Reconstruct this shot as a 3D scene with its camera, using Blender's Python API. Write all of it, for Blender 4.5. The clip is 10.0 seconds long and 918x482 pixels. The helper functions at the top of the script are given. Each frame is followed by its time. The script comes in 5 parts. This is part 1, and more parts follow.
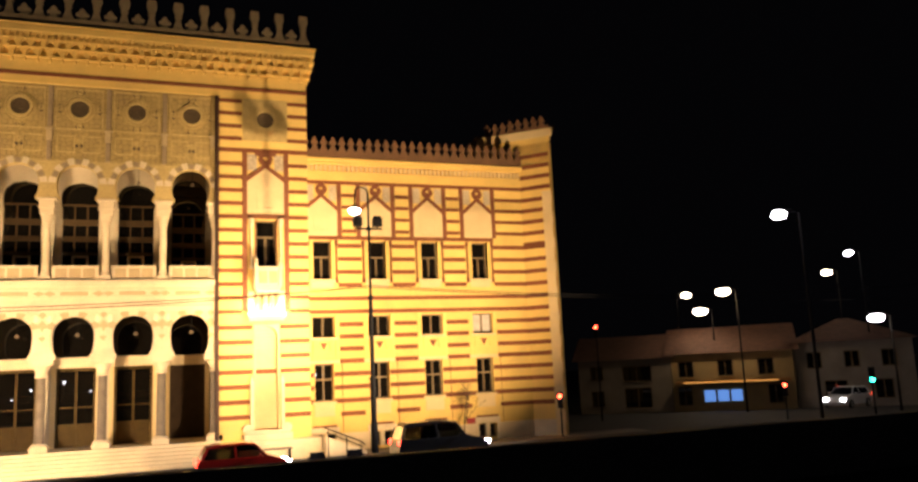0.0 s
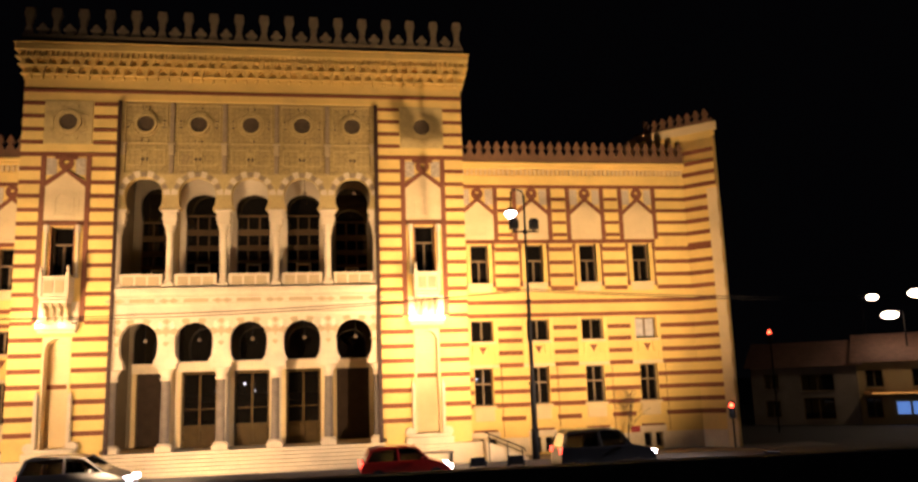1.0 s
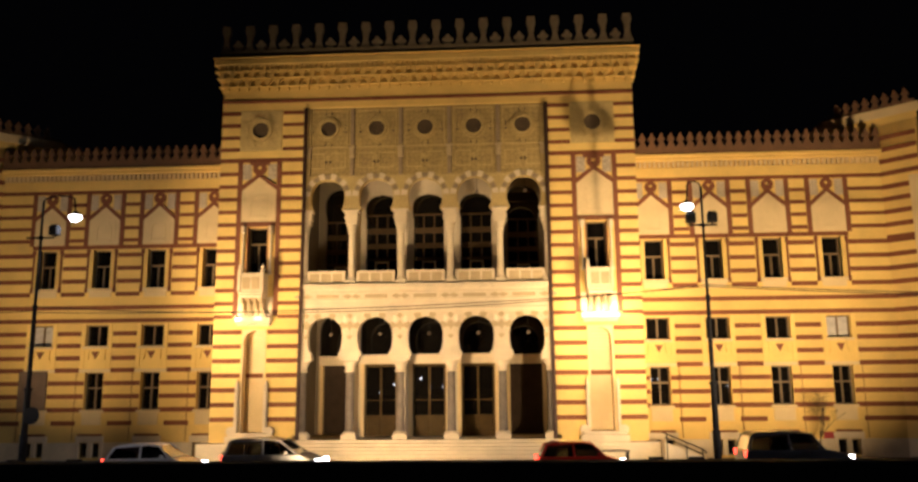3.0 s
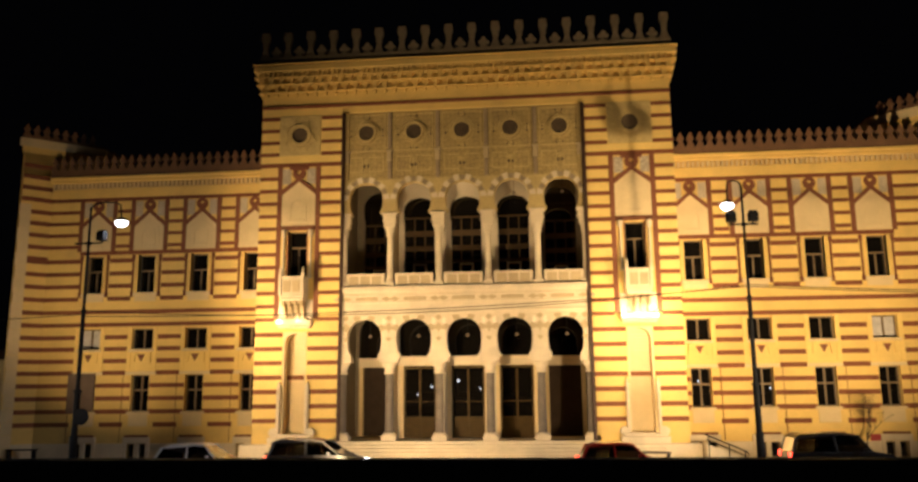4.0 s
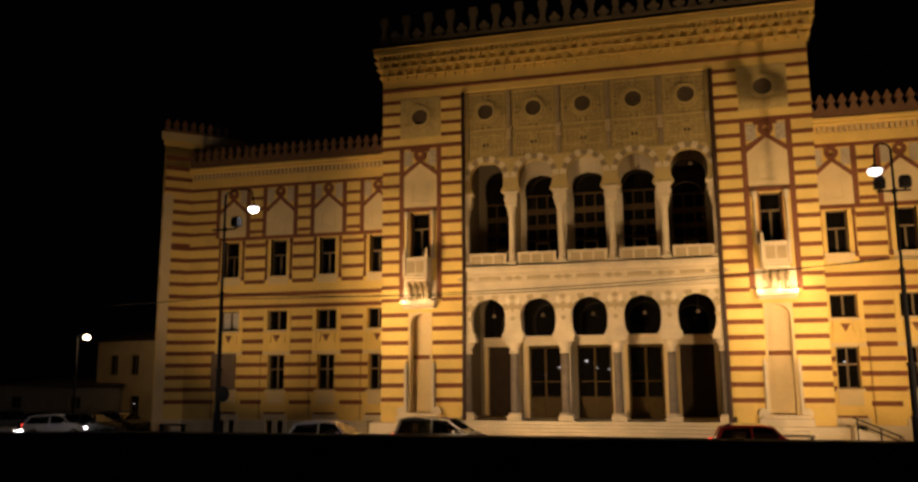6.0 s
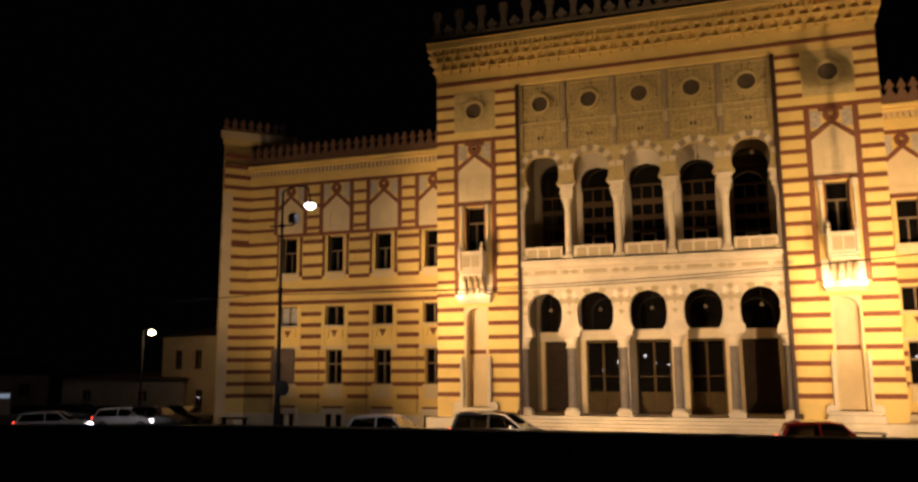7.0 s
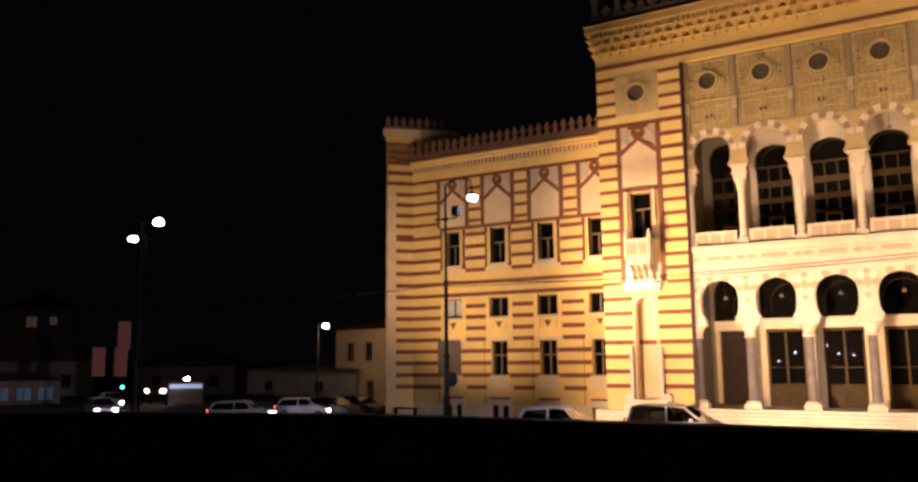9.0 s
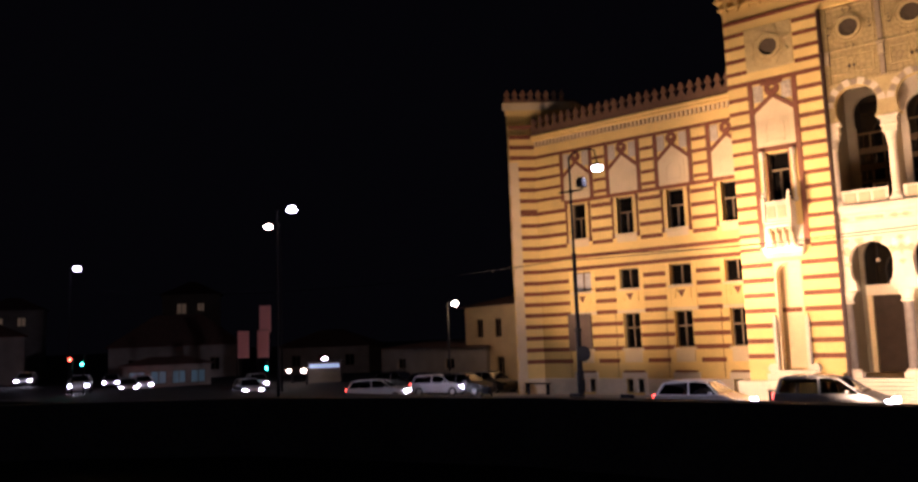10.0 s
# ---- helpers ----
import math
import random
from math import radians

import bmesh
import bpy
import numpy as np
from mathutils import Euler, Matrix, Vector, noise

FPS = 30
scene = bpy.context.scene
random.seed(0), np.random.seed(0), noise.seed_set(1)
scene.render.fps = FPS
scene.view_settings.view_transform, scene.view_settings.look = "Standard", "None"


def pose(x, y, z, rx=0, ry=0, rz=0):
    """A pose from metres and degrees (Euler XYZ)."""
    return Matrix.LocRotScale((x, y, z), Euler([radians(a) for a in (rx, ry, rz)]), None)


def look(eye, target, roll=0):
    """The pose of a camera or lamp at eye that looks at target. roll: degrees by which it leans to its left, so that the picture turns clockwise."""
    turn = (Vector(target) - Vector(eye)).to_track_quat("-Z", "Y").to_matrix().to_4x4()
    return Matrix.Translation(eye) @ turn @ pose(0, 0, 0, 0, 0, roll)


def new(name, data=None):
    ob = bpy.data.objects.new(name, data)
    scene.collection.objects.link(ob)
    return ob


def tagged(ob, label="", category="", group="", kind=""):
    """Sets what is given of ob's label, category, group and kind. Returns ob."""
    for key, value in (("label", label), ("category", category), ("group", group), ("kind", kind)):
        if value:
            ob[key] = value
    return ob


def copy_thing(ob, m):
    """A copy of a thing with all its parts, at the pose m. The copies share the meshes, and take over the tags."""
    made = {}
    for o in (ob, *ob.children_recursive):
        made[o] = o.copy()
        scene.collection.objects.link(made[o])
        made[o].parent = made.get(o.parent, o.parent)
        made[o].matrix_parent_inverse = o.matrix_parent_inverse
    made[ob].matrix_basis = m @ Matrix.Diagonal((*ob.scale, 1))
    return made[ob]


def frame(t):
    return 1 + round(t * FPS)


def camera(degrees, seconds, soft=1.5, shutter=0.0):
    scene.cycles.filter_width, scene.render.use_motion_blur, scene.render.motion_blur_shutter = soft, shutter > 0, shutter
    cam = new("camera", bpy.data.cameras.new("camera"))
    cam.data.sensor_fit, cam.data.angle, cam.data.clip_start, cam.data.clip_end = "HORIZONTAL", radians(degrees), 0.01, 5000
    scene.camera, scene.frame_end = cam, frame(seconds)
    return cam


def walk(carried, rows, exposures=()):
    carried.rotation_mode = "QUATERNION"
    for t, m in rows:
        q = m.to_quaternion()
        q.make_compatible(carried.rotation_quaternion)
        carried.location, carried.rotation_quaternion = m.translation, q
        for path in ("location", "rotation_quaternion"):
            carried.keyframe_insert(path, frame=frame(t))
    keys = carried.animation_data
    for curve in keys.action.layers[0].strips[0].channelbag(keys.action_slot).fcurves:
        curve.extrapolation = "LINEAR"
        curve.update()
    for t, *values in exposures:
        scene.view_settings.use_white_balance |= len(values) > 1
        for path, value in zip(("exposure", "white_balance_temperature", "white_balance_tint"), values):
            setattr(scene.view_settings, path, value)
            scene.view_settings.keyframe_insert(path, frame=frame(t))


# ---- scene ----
# The camera stands on the near river bank (z = 0) and pans across a floodlit town hall; street over there at z = -2.4.
cam = camera(59.57, 10.0, soft=2.7)
ROWS = [
    (0.0, 4.32, -45.57, 1.88, -20.04, 9.30, 2.65),
    (0.5, 4.43, -45.20, 1.90, -13.40, 9.74, 1.84),
    (1.0, 4.53, -44.89, 1.88, -8.77, 10.11, 1.93),
    (1.5, 4.54, -44.57, 1.85, -3.24, 10.72, 1.64),
    (2.0, 4.40, -44.42, 1.81, 0.20, 10.72, 0.92),
    (3.5, 4.38, -45.06, 1.71, 4.37, 10.14, 0.61),
    (4.0, 4.27, -45.04, 1.69, 5.79, 10.46, 0.57),
    (4.5, 4.31, -44.98, 1.67, 7.00, 10.29, 0.43),
    (5.0, 4.33, -44.85, 1.66, 9.36, 9.87, 0.72),
    (5.5, 4.35, -44.69, 1.65, 11.94, 9.44, 0.75),
    (6.0, 4.37, -44.49, 1.62, 14.84, 9.21, 0.43),
    (7.5, 4.25, -44.21, 1.59, 20.87, 8.59, 0.40),
    (8.0, 4.11, -44.11, 1.57, 23.63, 8.20, 0.28),
    (8.5, 3.91, -44.02, 1.57, 26.84, 8.29, 0.22),
    (9.0, 3.68, -43.94, 1.57, 30.04, 8.40, 0.53),
    (9.5, 3.43, -43.82, 1.61, 34.01, 7.93, 1.23),
    (10.0, 3.29, -43.78, 1.67, 39.00, 6.79, 2.13),
]
walk(cam, [(t, pose(x, y, z, 90 + pitch, roll, yaw)) for t, x, y, z, yaw, pitch, roll in ROWS],
     [(0.0, 0.64, 6600, 18), (1.0, 0.3, 6600, 26), (1.5, 0.1, 6600, 28), (2.0, 0.06, 6500, 28), (3.5, -0.1, 6300, 12), (5.0, -0.13, 6300, 12), (5.5, -0.36, 6350, 14), (5.8, -0.98, 7200, 20), (6.2, -1.05, 7200, 20),
      (7.3, -0.08, 6250, 24), (8.0, 0.22, 6150, 29), (10.0, 0.86, 5800, 40)])

# ---- world and light ----
world = bpy.data.worlds.new("world")
scene.world = world
world.use_nodes = True
world.node_tree.nodes["Background"].inputs[0].default_value = (0.012, 0.012, 0.015, 1)
world.node_tree.nodes["Background"].inputs[1].default_value = 0.055

STREET = -2.4
TOWER = 9.72
WARM = (1.0, 0.715, 0.38)


def lamp(kind, name, m, energy, color, **more):
    data = bpy.data.lights.new(name, kind)
    data.energy, data.color = energy, color
    if "size" in more:
        data.shadow_soft_size = more["size"]
    if kind == "SPOT":
        data.spot_size, data.spot_blend = radians(more.get("cone", 90)), more.get("blend", 0.6)
    ob = new(name, data)
    ob.matrix_world = m
    return ob


POLE_R, POLE_L = (14.3, -5.5), (-19.35, -5.5)
# low floodlights along the road before the facade: place, aim, power
FLOODS = [
    ((21.5, -14.2, -1.2), (17.2, 2.8, 10.5), 25000, 0.25, 92),
    ((12.0, -10.8, -1.2), (10.2, 0.0, 7.2), 14500, 0.4, 56),
    ((10.4, -10.8, -1.2), (10.0, 0.0, 1.8), 6600, 0.3, 72),
    ((-3.3, -11.0, -1.2), (-0.4, 0.0, 2.2), 7600, 0.16, 92),
    ((-4.2, -17.6, -0.8), (-0.6, 0.0, 9.0), 9300, 0.14, 70),
    ((-16.2, -10.8, -1.2), (-10.2, 0.0, 8.3), 19000, 0.3, 56),
    ((-13.6, -10.8, -1.2), (-10.2, 0.0, 1.8), 5800, 0.3, 72),
    ((-23.6, -7.9, -1.2), (-19.8, 2.8, 11.5), 5400, 0.4, 100),
]
for eye, aim, power, wide, cone in FLOODS:
    lamp("SPOT", "flood_beam", look(eye, aim), power, WARM, size=wide, cone=cone, blend=1.0)
for x, power in ((-TOWER - 0.9, 66), (-TOWER + 0.3, 20), (TOWER - 0.9, 75), (TOWER + 0.1, 45), (TOWER + 0.9, 95)):
    lamp("POINT", "ledge_beam", pose(x, -0.56, 5.74), power, (1.0, 0.78, 0.47), size=0.06)

# ---- materials ----


def material(name, color, rough=0.8, metal=0.0, vary=0.12, scale=1.5, grain=0.0, grain_scale=40.0, bump=0.0, island=0.0, random_tone=0.0, dirt=None):
    """A surface with blotches at one scale, grain at another, and optional tone shifts from piece to piece."""
    m = bpy.data.materials.new(name)
    m.use_nodes = True
    nt = m.node_tree
    b = nt.nodes["Principled BSDF"]
    b.inputs["Roughness"].default_value, b.inputs["Metallic"].default_value = rough, metal
    co = nt.nodes.new("ShaderNodeTexCoord")
    geo = nt.nodes.new("ShaderNodeNewGeometry")
    n1 = nt.nodes.new("ShaderNodeTexNoise")
    n1.inputs["Scale"].default_value, n1.inputs["Detail"].default_value = scale, 5
    nt.links.new(geo.outputs["Position"], n1.inputs["Vector"])
    n2 = nt.nodes.new("ShaderNodeTexNoise")
    n2.inputs["Scale"].default_value, n2.inputs["Detail"].default_value = grain_scale, 3
    nt.links.new(geo.outputs["Position"], n2.inputs["Vector"])

    def mapped(sock, lo, hi):
        r = nt.nodes.new("ShaderNodeMapRange")
        r.inputs["From Min"].default_value, r.inputs["From Max"].default_value = 0.25, 0.75
        r.inputs["To Min"].default_value, r.inputs["To Max"].default_value = lo, hi
        nt.links.new(sock, r.inputs["Value"])
        return r.outputs[0]

    def times(a, b_):
        k = nt.nodes.new("ShaderNodeMath")
        k.operation = "MULTIPLY"
        nt.links.new(a, k.inputs[0])
        nt.links.new(b_, k.inputs[1])
        return k.outputs[0]

    value = times(mapped(n1.outputs[0], 1 - vary, 1 + vary), mapped(n2.outputs[0], 1 - grain, 1 + grain))
    if random_tone:
        info = nt.nodes.new("ShaderNodeObjectInfo")
        r = nt.nodes.new("ShaderNodeMapRange")
        r.inputs["To Min"].default_value, r.inputs["To Max"].default_value = 1 - random_tone, 1 + random_tone
        nt.links.new(info.outputs["Random"], r.inputs["Value"])
        value = times(value, r.outputs[0])
    if island:
        r = nt.nodes.new("ShaderNodeMapRange")
        r.inputs["To Min"].default_value, r.inputs["To Max"].default_value = 1 - island, 1 + island
        nt.links.new(geo.outputs["Random Per Island"], r.inputs["Value"])
        value = times(value, r.outputs[0])
    mix = nt.nodes.new("ShaderNodeVectorMath")
    mix.operation = "SCALE"
    mix.inputs[0].default_value = color
    nt.links.new(value, mix.inputs["Scale"])
    out = mix.outputs[0]
    if dirt:
        n3 = nt.nodes.new("ShaderNodeTexNoise")
        n3.inputs["Scale"].default_value, n3.inputs["Detail"].default_value = 0.7, 8
        nt.links.new(geo.outputs["Position"], n3.inputs["Vector"])
        ramp = nt.nodes.new("ShaderNodeMapRange")
        ramp.inputs["From Min"].default_value, ramp.inputs["From Max"].default_value = 0.52, 0.7
        ramp.inputs["To Max"].default_value = dirt[1]
        nt.links.new(n3.outputs[0], ramp.inputs["Value"])
        mc = nt.nodes.new("ShaderNodeMix")
        mc.data_type = "RGBA"
        mc.inputs["B"].default_value = (*dirt[0], 1)
        nt.links.new(ramp.outputs[0], mc.inputs["Factor"])
        nt.links.new(out, mc.inputs["A"])
        out = mc.outputs["Result"]
    nt.links.new(out, b.inputs["Base Color"])
    if bump:
        bp = nt.nodes.new("ShaderNodeBump")
        bp.inputs["Strength"].default_value, bp.inputs["Distance"].default_value = bump, 0.02
        nt.links.new(n2.outputs[0], bp.inputs["Height"])
        nt.links.new(bp.outputs[0], b.inputs["Normal"])
    return m


def glowing(name, color, strength):
    m = bpy.data.materials.new(name)
    m.use_nodes = True
    b = m.node_tree.nodes["Principled BSDF"]
    b.inputs["Base Color"].default_value = (*color, 1)
    b.inputs["Emission Color"].default_value = (*color, 1)
    b.inputs["Emission Strength"].default_value = strength
    return m


def glassy(name, color, rough=0.04):
    m = bpy.data.materials.new(name)
    m.use_nodes = True
    b = m.node_tree.nodes["Principled BSDF"]
    b.inputs["Base Color"].default_value = (*color, 1)
    b.inputs["Roughness"].default_value = rough
    b.inputs["IOR"].default_value = 1.5
    return m


YELLOW = material("yellow_render", (0.72, 0.49, 0.14), 0.85, vary=0.1, scale=0.6, grain=0.08, grain_scale=14, bump=0.3, dirt=((0.42, 0.29, 0.13), 0.25))
YBLOCK = material("yellow_course", (0.76, 0.53, 0.155), 0.85, vary=0.1, scale=0.8, grain=0.08, grain_scale=14, bump=0.3, random_tone=0.06)
RED = material("red_brick_band", (0.195, 0.062, 0.022), 0.85, vary=0.15, scale=1.2, grain=0.15, grain_scale=12, bump=0.4, random_tone=0.1)
REDMAT = material("red_terracotta", (0.195, 0.068, 0.027), 0.8, vary=0.12, scale=1.5, grain=0.12, grain_scale=15, bump=0.3)
STONE = material("pale_stone", (0.66, 0.54, 0.35), 0.8, vary=0.12, scale=0.9, grain=0.1, grain_scale=16, bump=0.4, dirt=((0.36, 0.29, 0.2), 0.35))
BROWNSTONE = material("brown_voussoir", (0.30, 0.22, 0.13), 0.85, vary=0.15, scale=1.5, grain=0.15, grain_scale=12, bump=0.4)
CARVED = material("carved_stone", (0.42, 0.3, 0.108), 0.85, vary=0.14, scale=1.1, grain=0.2, grain_scale=7, bump=0.9, dirt=((0.27, 0.185, 0.09), 0.4))
CREAM = material("cream_plaster", (0.64, 0.49, 0.26), 0.85, vary=0.1, scale=0.8, grain=0.06, grain_scale=12, bump=0.2)
# plaster of the end bays, their deep shade mixed into the colour
SHADEPLASTER = material("shaded_plaster", (0.16, 0.13, 0.085), 0.85, vary=0.15, scale=0.8, grain=0.08)
GREYSTONE = material("grey_marble", (0.17, 0.135, 0.1), 0.6, vary=0.2, scale=2.5, grain=0.15, grain_scale=18)
# merlon stone, darkened to carry the pole's shadow along the roofline
DARKSTONE = material("shaded_merlon_stone", (0.18, 0.138, 0.085), 0.9, vary=0.2, scale=1.5, grain=0.15, grain_scale=10, bump=0.5)
DULLRED = material("dull_red_parapet", (0.15, 0.075, 0.035), 0.85, vary=0.2, scale=1.2, grain=0.15, grain_scale=10, bump=0.4)
RELIEF = material("raised_carving", (0.5, 0.365, 0.14), 0.85, vary=0.14, scale=1.5, grain=0.15, grain_scale=9, bump=0.6)
BUFF = material("buff_stone", (0.45, 0.34, 0.185), 0.85, vary=0.12, scale=1.2, grain=0.1, grain_scale=14, bump=0.3)
MARBLE = material("white_marble_inlay", (0.8, 0.7, 0.52), 0.6, vary=0.08, scale=1.5, grain=0.06, grain_scale=14)
# umber of the carved marks; its darkness also paints the shade of sunk roundels
UMBER = material("umber_shaded_stone", (0.085, 0.056, 0.028), 0.8, vary=0.2, scale=2.5, grain=0.2, grain_scale=14, bump=0.3)
GREYSTONE.node_tree.nodes["Principled BSDF"].inputs["Specular IOR Level"].default_value = 0.2
ROOFING = material("dark_roof_sheet", (0.08, 0.05, 0.035), 0.7, vary=0.2, scale=1.0)
WOOD = material("brown_window_wood", (0.15, 0.1, 0.045), 0.6, vary=0.2, scale=3, grain=0.2, grain_scale=25)
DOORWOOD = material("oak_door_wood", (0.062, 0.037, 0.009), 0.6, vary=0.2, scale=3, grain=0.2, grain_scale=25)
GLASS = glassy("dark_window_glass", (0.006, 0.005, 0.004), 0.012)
# window wood again, darkened in colour for the shade of the upper loggia
SHADEWOOD = material("shaded_loggia_wood", (0.055, 0.035, 0.016), 0.6, vary=0.2, scale=3, grain=0.2, grain_scale=25)
for wooden in (SHADEWOOD, DOORWOOD):
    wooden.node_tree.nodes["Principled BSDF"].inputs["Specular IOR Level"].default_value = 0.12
CURTAIN = material("pale_curtain", (0.45, 0.42, 0.38), 0.9, vary=0.2, scale=4)
BOARD = material("brown_board", (0.045, 0.03, 0.02), 0.8, vary=0.25, scale=2, grain=0.2)
BOARD.node_tree.nodes["Principled BSDF"].inputs["Specular IOR Level"].default_value = 0.1
IRON = material("dark_painted_iron", (0.012, 0.012, 0.013), 0.7, metal=0.0, vary=0.2, scale=4)
PIPE = material("rusty_downpipe", (0.06, 0.03, 0.018), 0.6, metal=0.3, vary=0.2, scale=3)
IRON.node_tree.nodes["Principled BSDF"].inputs["Specular IOR Level"].default_value = 0.08
INNER = material("inner_plaster", (0.5, 0.42, 0.29), 0.85, vary=0.12, scale=0.8, grain=0.06, grain_scale=12, bump=0.2)
ASPHALT = material("asphalt", (0.045, 0.045, 0.047), 0.85, vary=0.2, scale=0.5, grain=0.25, grain_scale=30, bump=0.4)
PAVING = material("paving", (0.2, 0.18, 0.16), 0.85, vary=0.15, scale=0.8, grain=0.15, grain_scale=20, bump=0.3)
PARAPET = material("river_wall_stone", (0.07, 0.068, 0.065), 0.9, vary=0.25, scale=0.8, grain=0.2, grain_scale=12, bump=0.5)
WATER = glassy("river_water", (0.01, 0.012, 0.012), 0.12)
RUBBER = material("tyre_rubber", (0.02, 0.02, 0.02), 0.9)
CHROME = material("alloy_rim", (0.5, 0.5, 0.52), 0.3, metal=0.9)
CARGLASS = glassy("car_glass", (0.02, 0.022, 0.024), 0.0)
CARGLASS.node_tree.nodes["Principled BSDF"].inputs["Transmission Weight"].default_value = 1.0
DARKLENS = glassy("dark_lens", (0.02, 0.02, 0.022), 0.1)
DULLWALL = material("dull_house_wall", (0.28, 0.24, 0.2), 0.9, vary=0.2, scale=0.7, grain=0.1)
OCHREWALL = material("ochre_house_wall", (0.45, 0.33, 0.16), 0.9, vary=0.15, scale=0.7, grain=0.1)
TILES = material("brown_roof_tiles", (0.12, 0.06, 0.04), 0.85, vary=0.25, scale=2, grain=0.2, grain_scale=8)



def arabesque(m, scale, depth, tone):
    """Cuts a small repeated leaf-like relief into a stone: cells with sunk joints."""
    nt = m.node_tree
    b = nt.nodes["Principled BSDF"]
    geo = nt.nodes.new("ShaderNodeNewGeometry")
    cells = nt.nodes.new("ShaderNodeTexVoronoi")
    cells.feature = "DISTANCE_TO_EDGE"
    cells.inputs["Scale"].default_value, cells.inputs["Randomness"].default_value = scale, 0.55
    nt.links.new(geo.outputs["Position"], cells.inputs["Vector"])
    cut = nt.nodes.new("ShaderNodeMapRange")
    cut.inputs["From Max"].default_value = 0.16
    cut.inputs["To Min"].default_value = tone
    nt.links.new(cells.outputs["Distance"], cut.inputs["Value"])
    shade = nt.nodes.new("ShaderNodeVectorMath")
    shade.operation = "SCALE"
    nt.links.new(b.inputs["Base Color"].links[0].from_socket, shade.inputs[0])
    nt.links.new(cut.outputs[0], shade.inputs["Scale"])
    nt.links.new(shade.outputs[0], b.inputs["Base Color"])
    bump = nt.nodes.new("ShaderNodeBump")
    bump.inputs["Strength"].default_value, bump.inputs["Distance"].default_value = 0.9, depth
    nt.links.new(cut.outputs[0], bump.inputs["Height"])
    nt.links.new(b.inputs["Normal"].links[0].from_socket, bump.inputs["Normal"])
    nt.links.new(bump.outputs[0], b.inputs["Normal"])


SPANDREL = material("carved_spandrel_stone", (0.56, 0.46, 0.32), 0.85, vary=0.12, scale=1.5, grain=0.1, grain_scale=12, bump=0.3)
arabesque(CARVED, 3.6, 0.04, 0.7)
arabesque(SPANDREL, 7.0, 0.03, 0.6)

# ---- mesh helpers ----


class Build:
    """Collects vertices and faces of one mesh."""

    def __init__(self):
        self.v, self.f = [], []

    def quad(self, *pts):
        n = len(self.v)
        self.v += [tuple(p) for p in pts]
        self.f.append(tuple(range(n, n + len(pts))))
        return self

    def box(self, x0, x1, y0, y1, z0, z1):
        n = len(self.v)
        self.v += [(x0, y0, z0), (x1, y0, z0), (x1, y1, z0), (x0, y1, z0), (x0, y0, z1), (x1, y0, z1), (x1, y1, z1), (x0, y1, z1)]
        self.f += [tuple(n + i for i in q) for q in ((0, 3, 2, 1), (4, 5, 6, 7), (0, 1, 5, 4), (1, 2, 6, 5), (2, 3, 7, 6), (3, 0, 4, 7))]
        return self

    def slab(self, x0, x1, y0, y1, z0, z1, c=0.02):
        """A box whose front edges (towards -y) are chamfered by c."""
        n = len(self.v)
        for y, k in ((y0, c), (y0 + c, 0), (y1, 0)):
            self.v += [(x0 + k, y, z0 + k), (x1 - k, y, z0 + k), (x1 - k, y, z1 - k), (x0 + k, y, z1 - k)]
        self.f.append((n, n + 1, n + 2, n + 3))
        for r in (0, 4):
            for i in range(4):
                j = (i + 1) % 4
                self.f.append((n + r + j, n + r + i, n + r + 4 + i, n + r + 4 + j))
        self.f.append((n + 11, n + 10, n + 9, n + 8))
        return self

    def prism(self, outline, y0, y1, flip=False):
        """An outline in x, z (counter-clockwise seen from -y) given depth from y0 to y1."""
        n, k = len(self.v), len(outline)
        self.v += [(x, y0, z) for x, z in outline] + [(x, y1, z) for x, z in outline]
        self.f.append(tuple(range(n, n + k)))
        self.f.append(tuple(range(n + 2 * k - 1, n + k - 1, -1)))
        for i in range(k):
            j = (i + 1) % k
            self.f.append((n + j, n + i, n + k + i, n + k + j))
        return self

    def lathe(self, x, y, profile, sides=12):
        """Turned about the upright axis at x, y; profile: radius, height."""
        n = len(self.v)
        for r, z in profile:
            for i in range(sides):
                a = 2 * math.pi * i / sides
                self.v.append((x + r * math.cos(a), y + r * math.sin(a), z))
        for k in range(len(profile) - 1):
            for i in range(sides):
                j = (i + 1) % sides
                self.f.append((n + k * sides + i, n + k * sides + j, n + (k + 1) * sides + j, n + (k + 1) * sides + i))
        self.f.append(tuple(n + i for i in range(sides - 1, -1, -1)))
        self.f.append(tuple(n + (len(profile) - 1) * sides + i for i in range(sides)))
        return self

    def ring(self, x, z, y0, y1, r0, r1, sides=20, a0=0.0, a1=2 * math.pi):
        """A ring in the x, z plane between radii r0 < r1, front at y0."""
        n = len(self.v)
        whole = abs(a1 - a0) > 6.28
        m = sides if whole else sides + 1
        for i in range(m):
            a = a0 + (a1 - a0) * i / sides
            c, s = math.cos(a), math.sin(a)
            self.v += [(x + r0 * c, y1, z + r0 * s), (x + r0 * c, y0, z + r0 * s), (x + r1 * c, y0, z + r1 * s), (x + r1 * c, y1, z + r1 * s)]
        for i in range(sides):
            j = (i + 1) % m
            for k in range(3):
                self.f.append((n + 4 * i + k, n + 4 * j + k, n + 4 * j + k + 1, n + 4 * i + k + 1))
        return self

    def disc(self, x, z, y, r, sides=20):
        n = len(self.v)
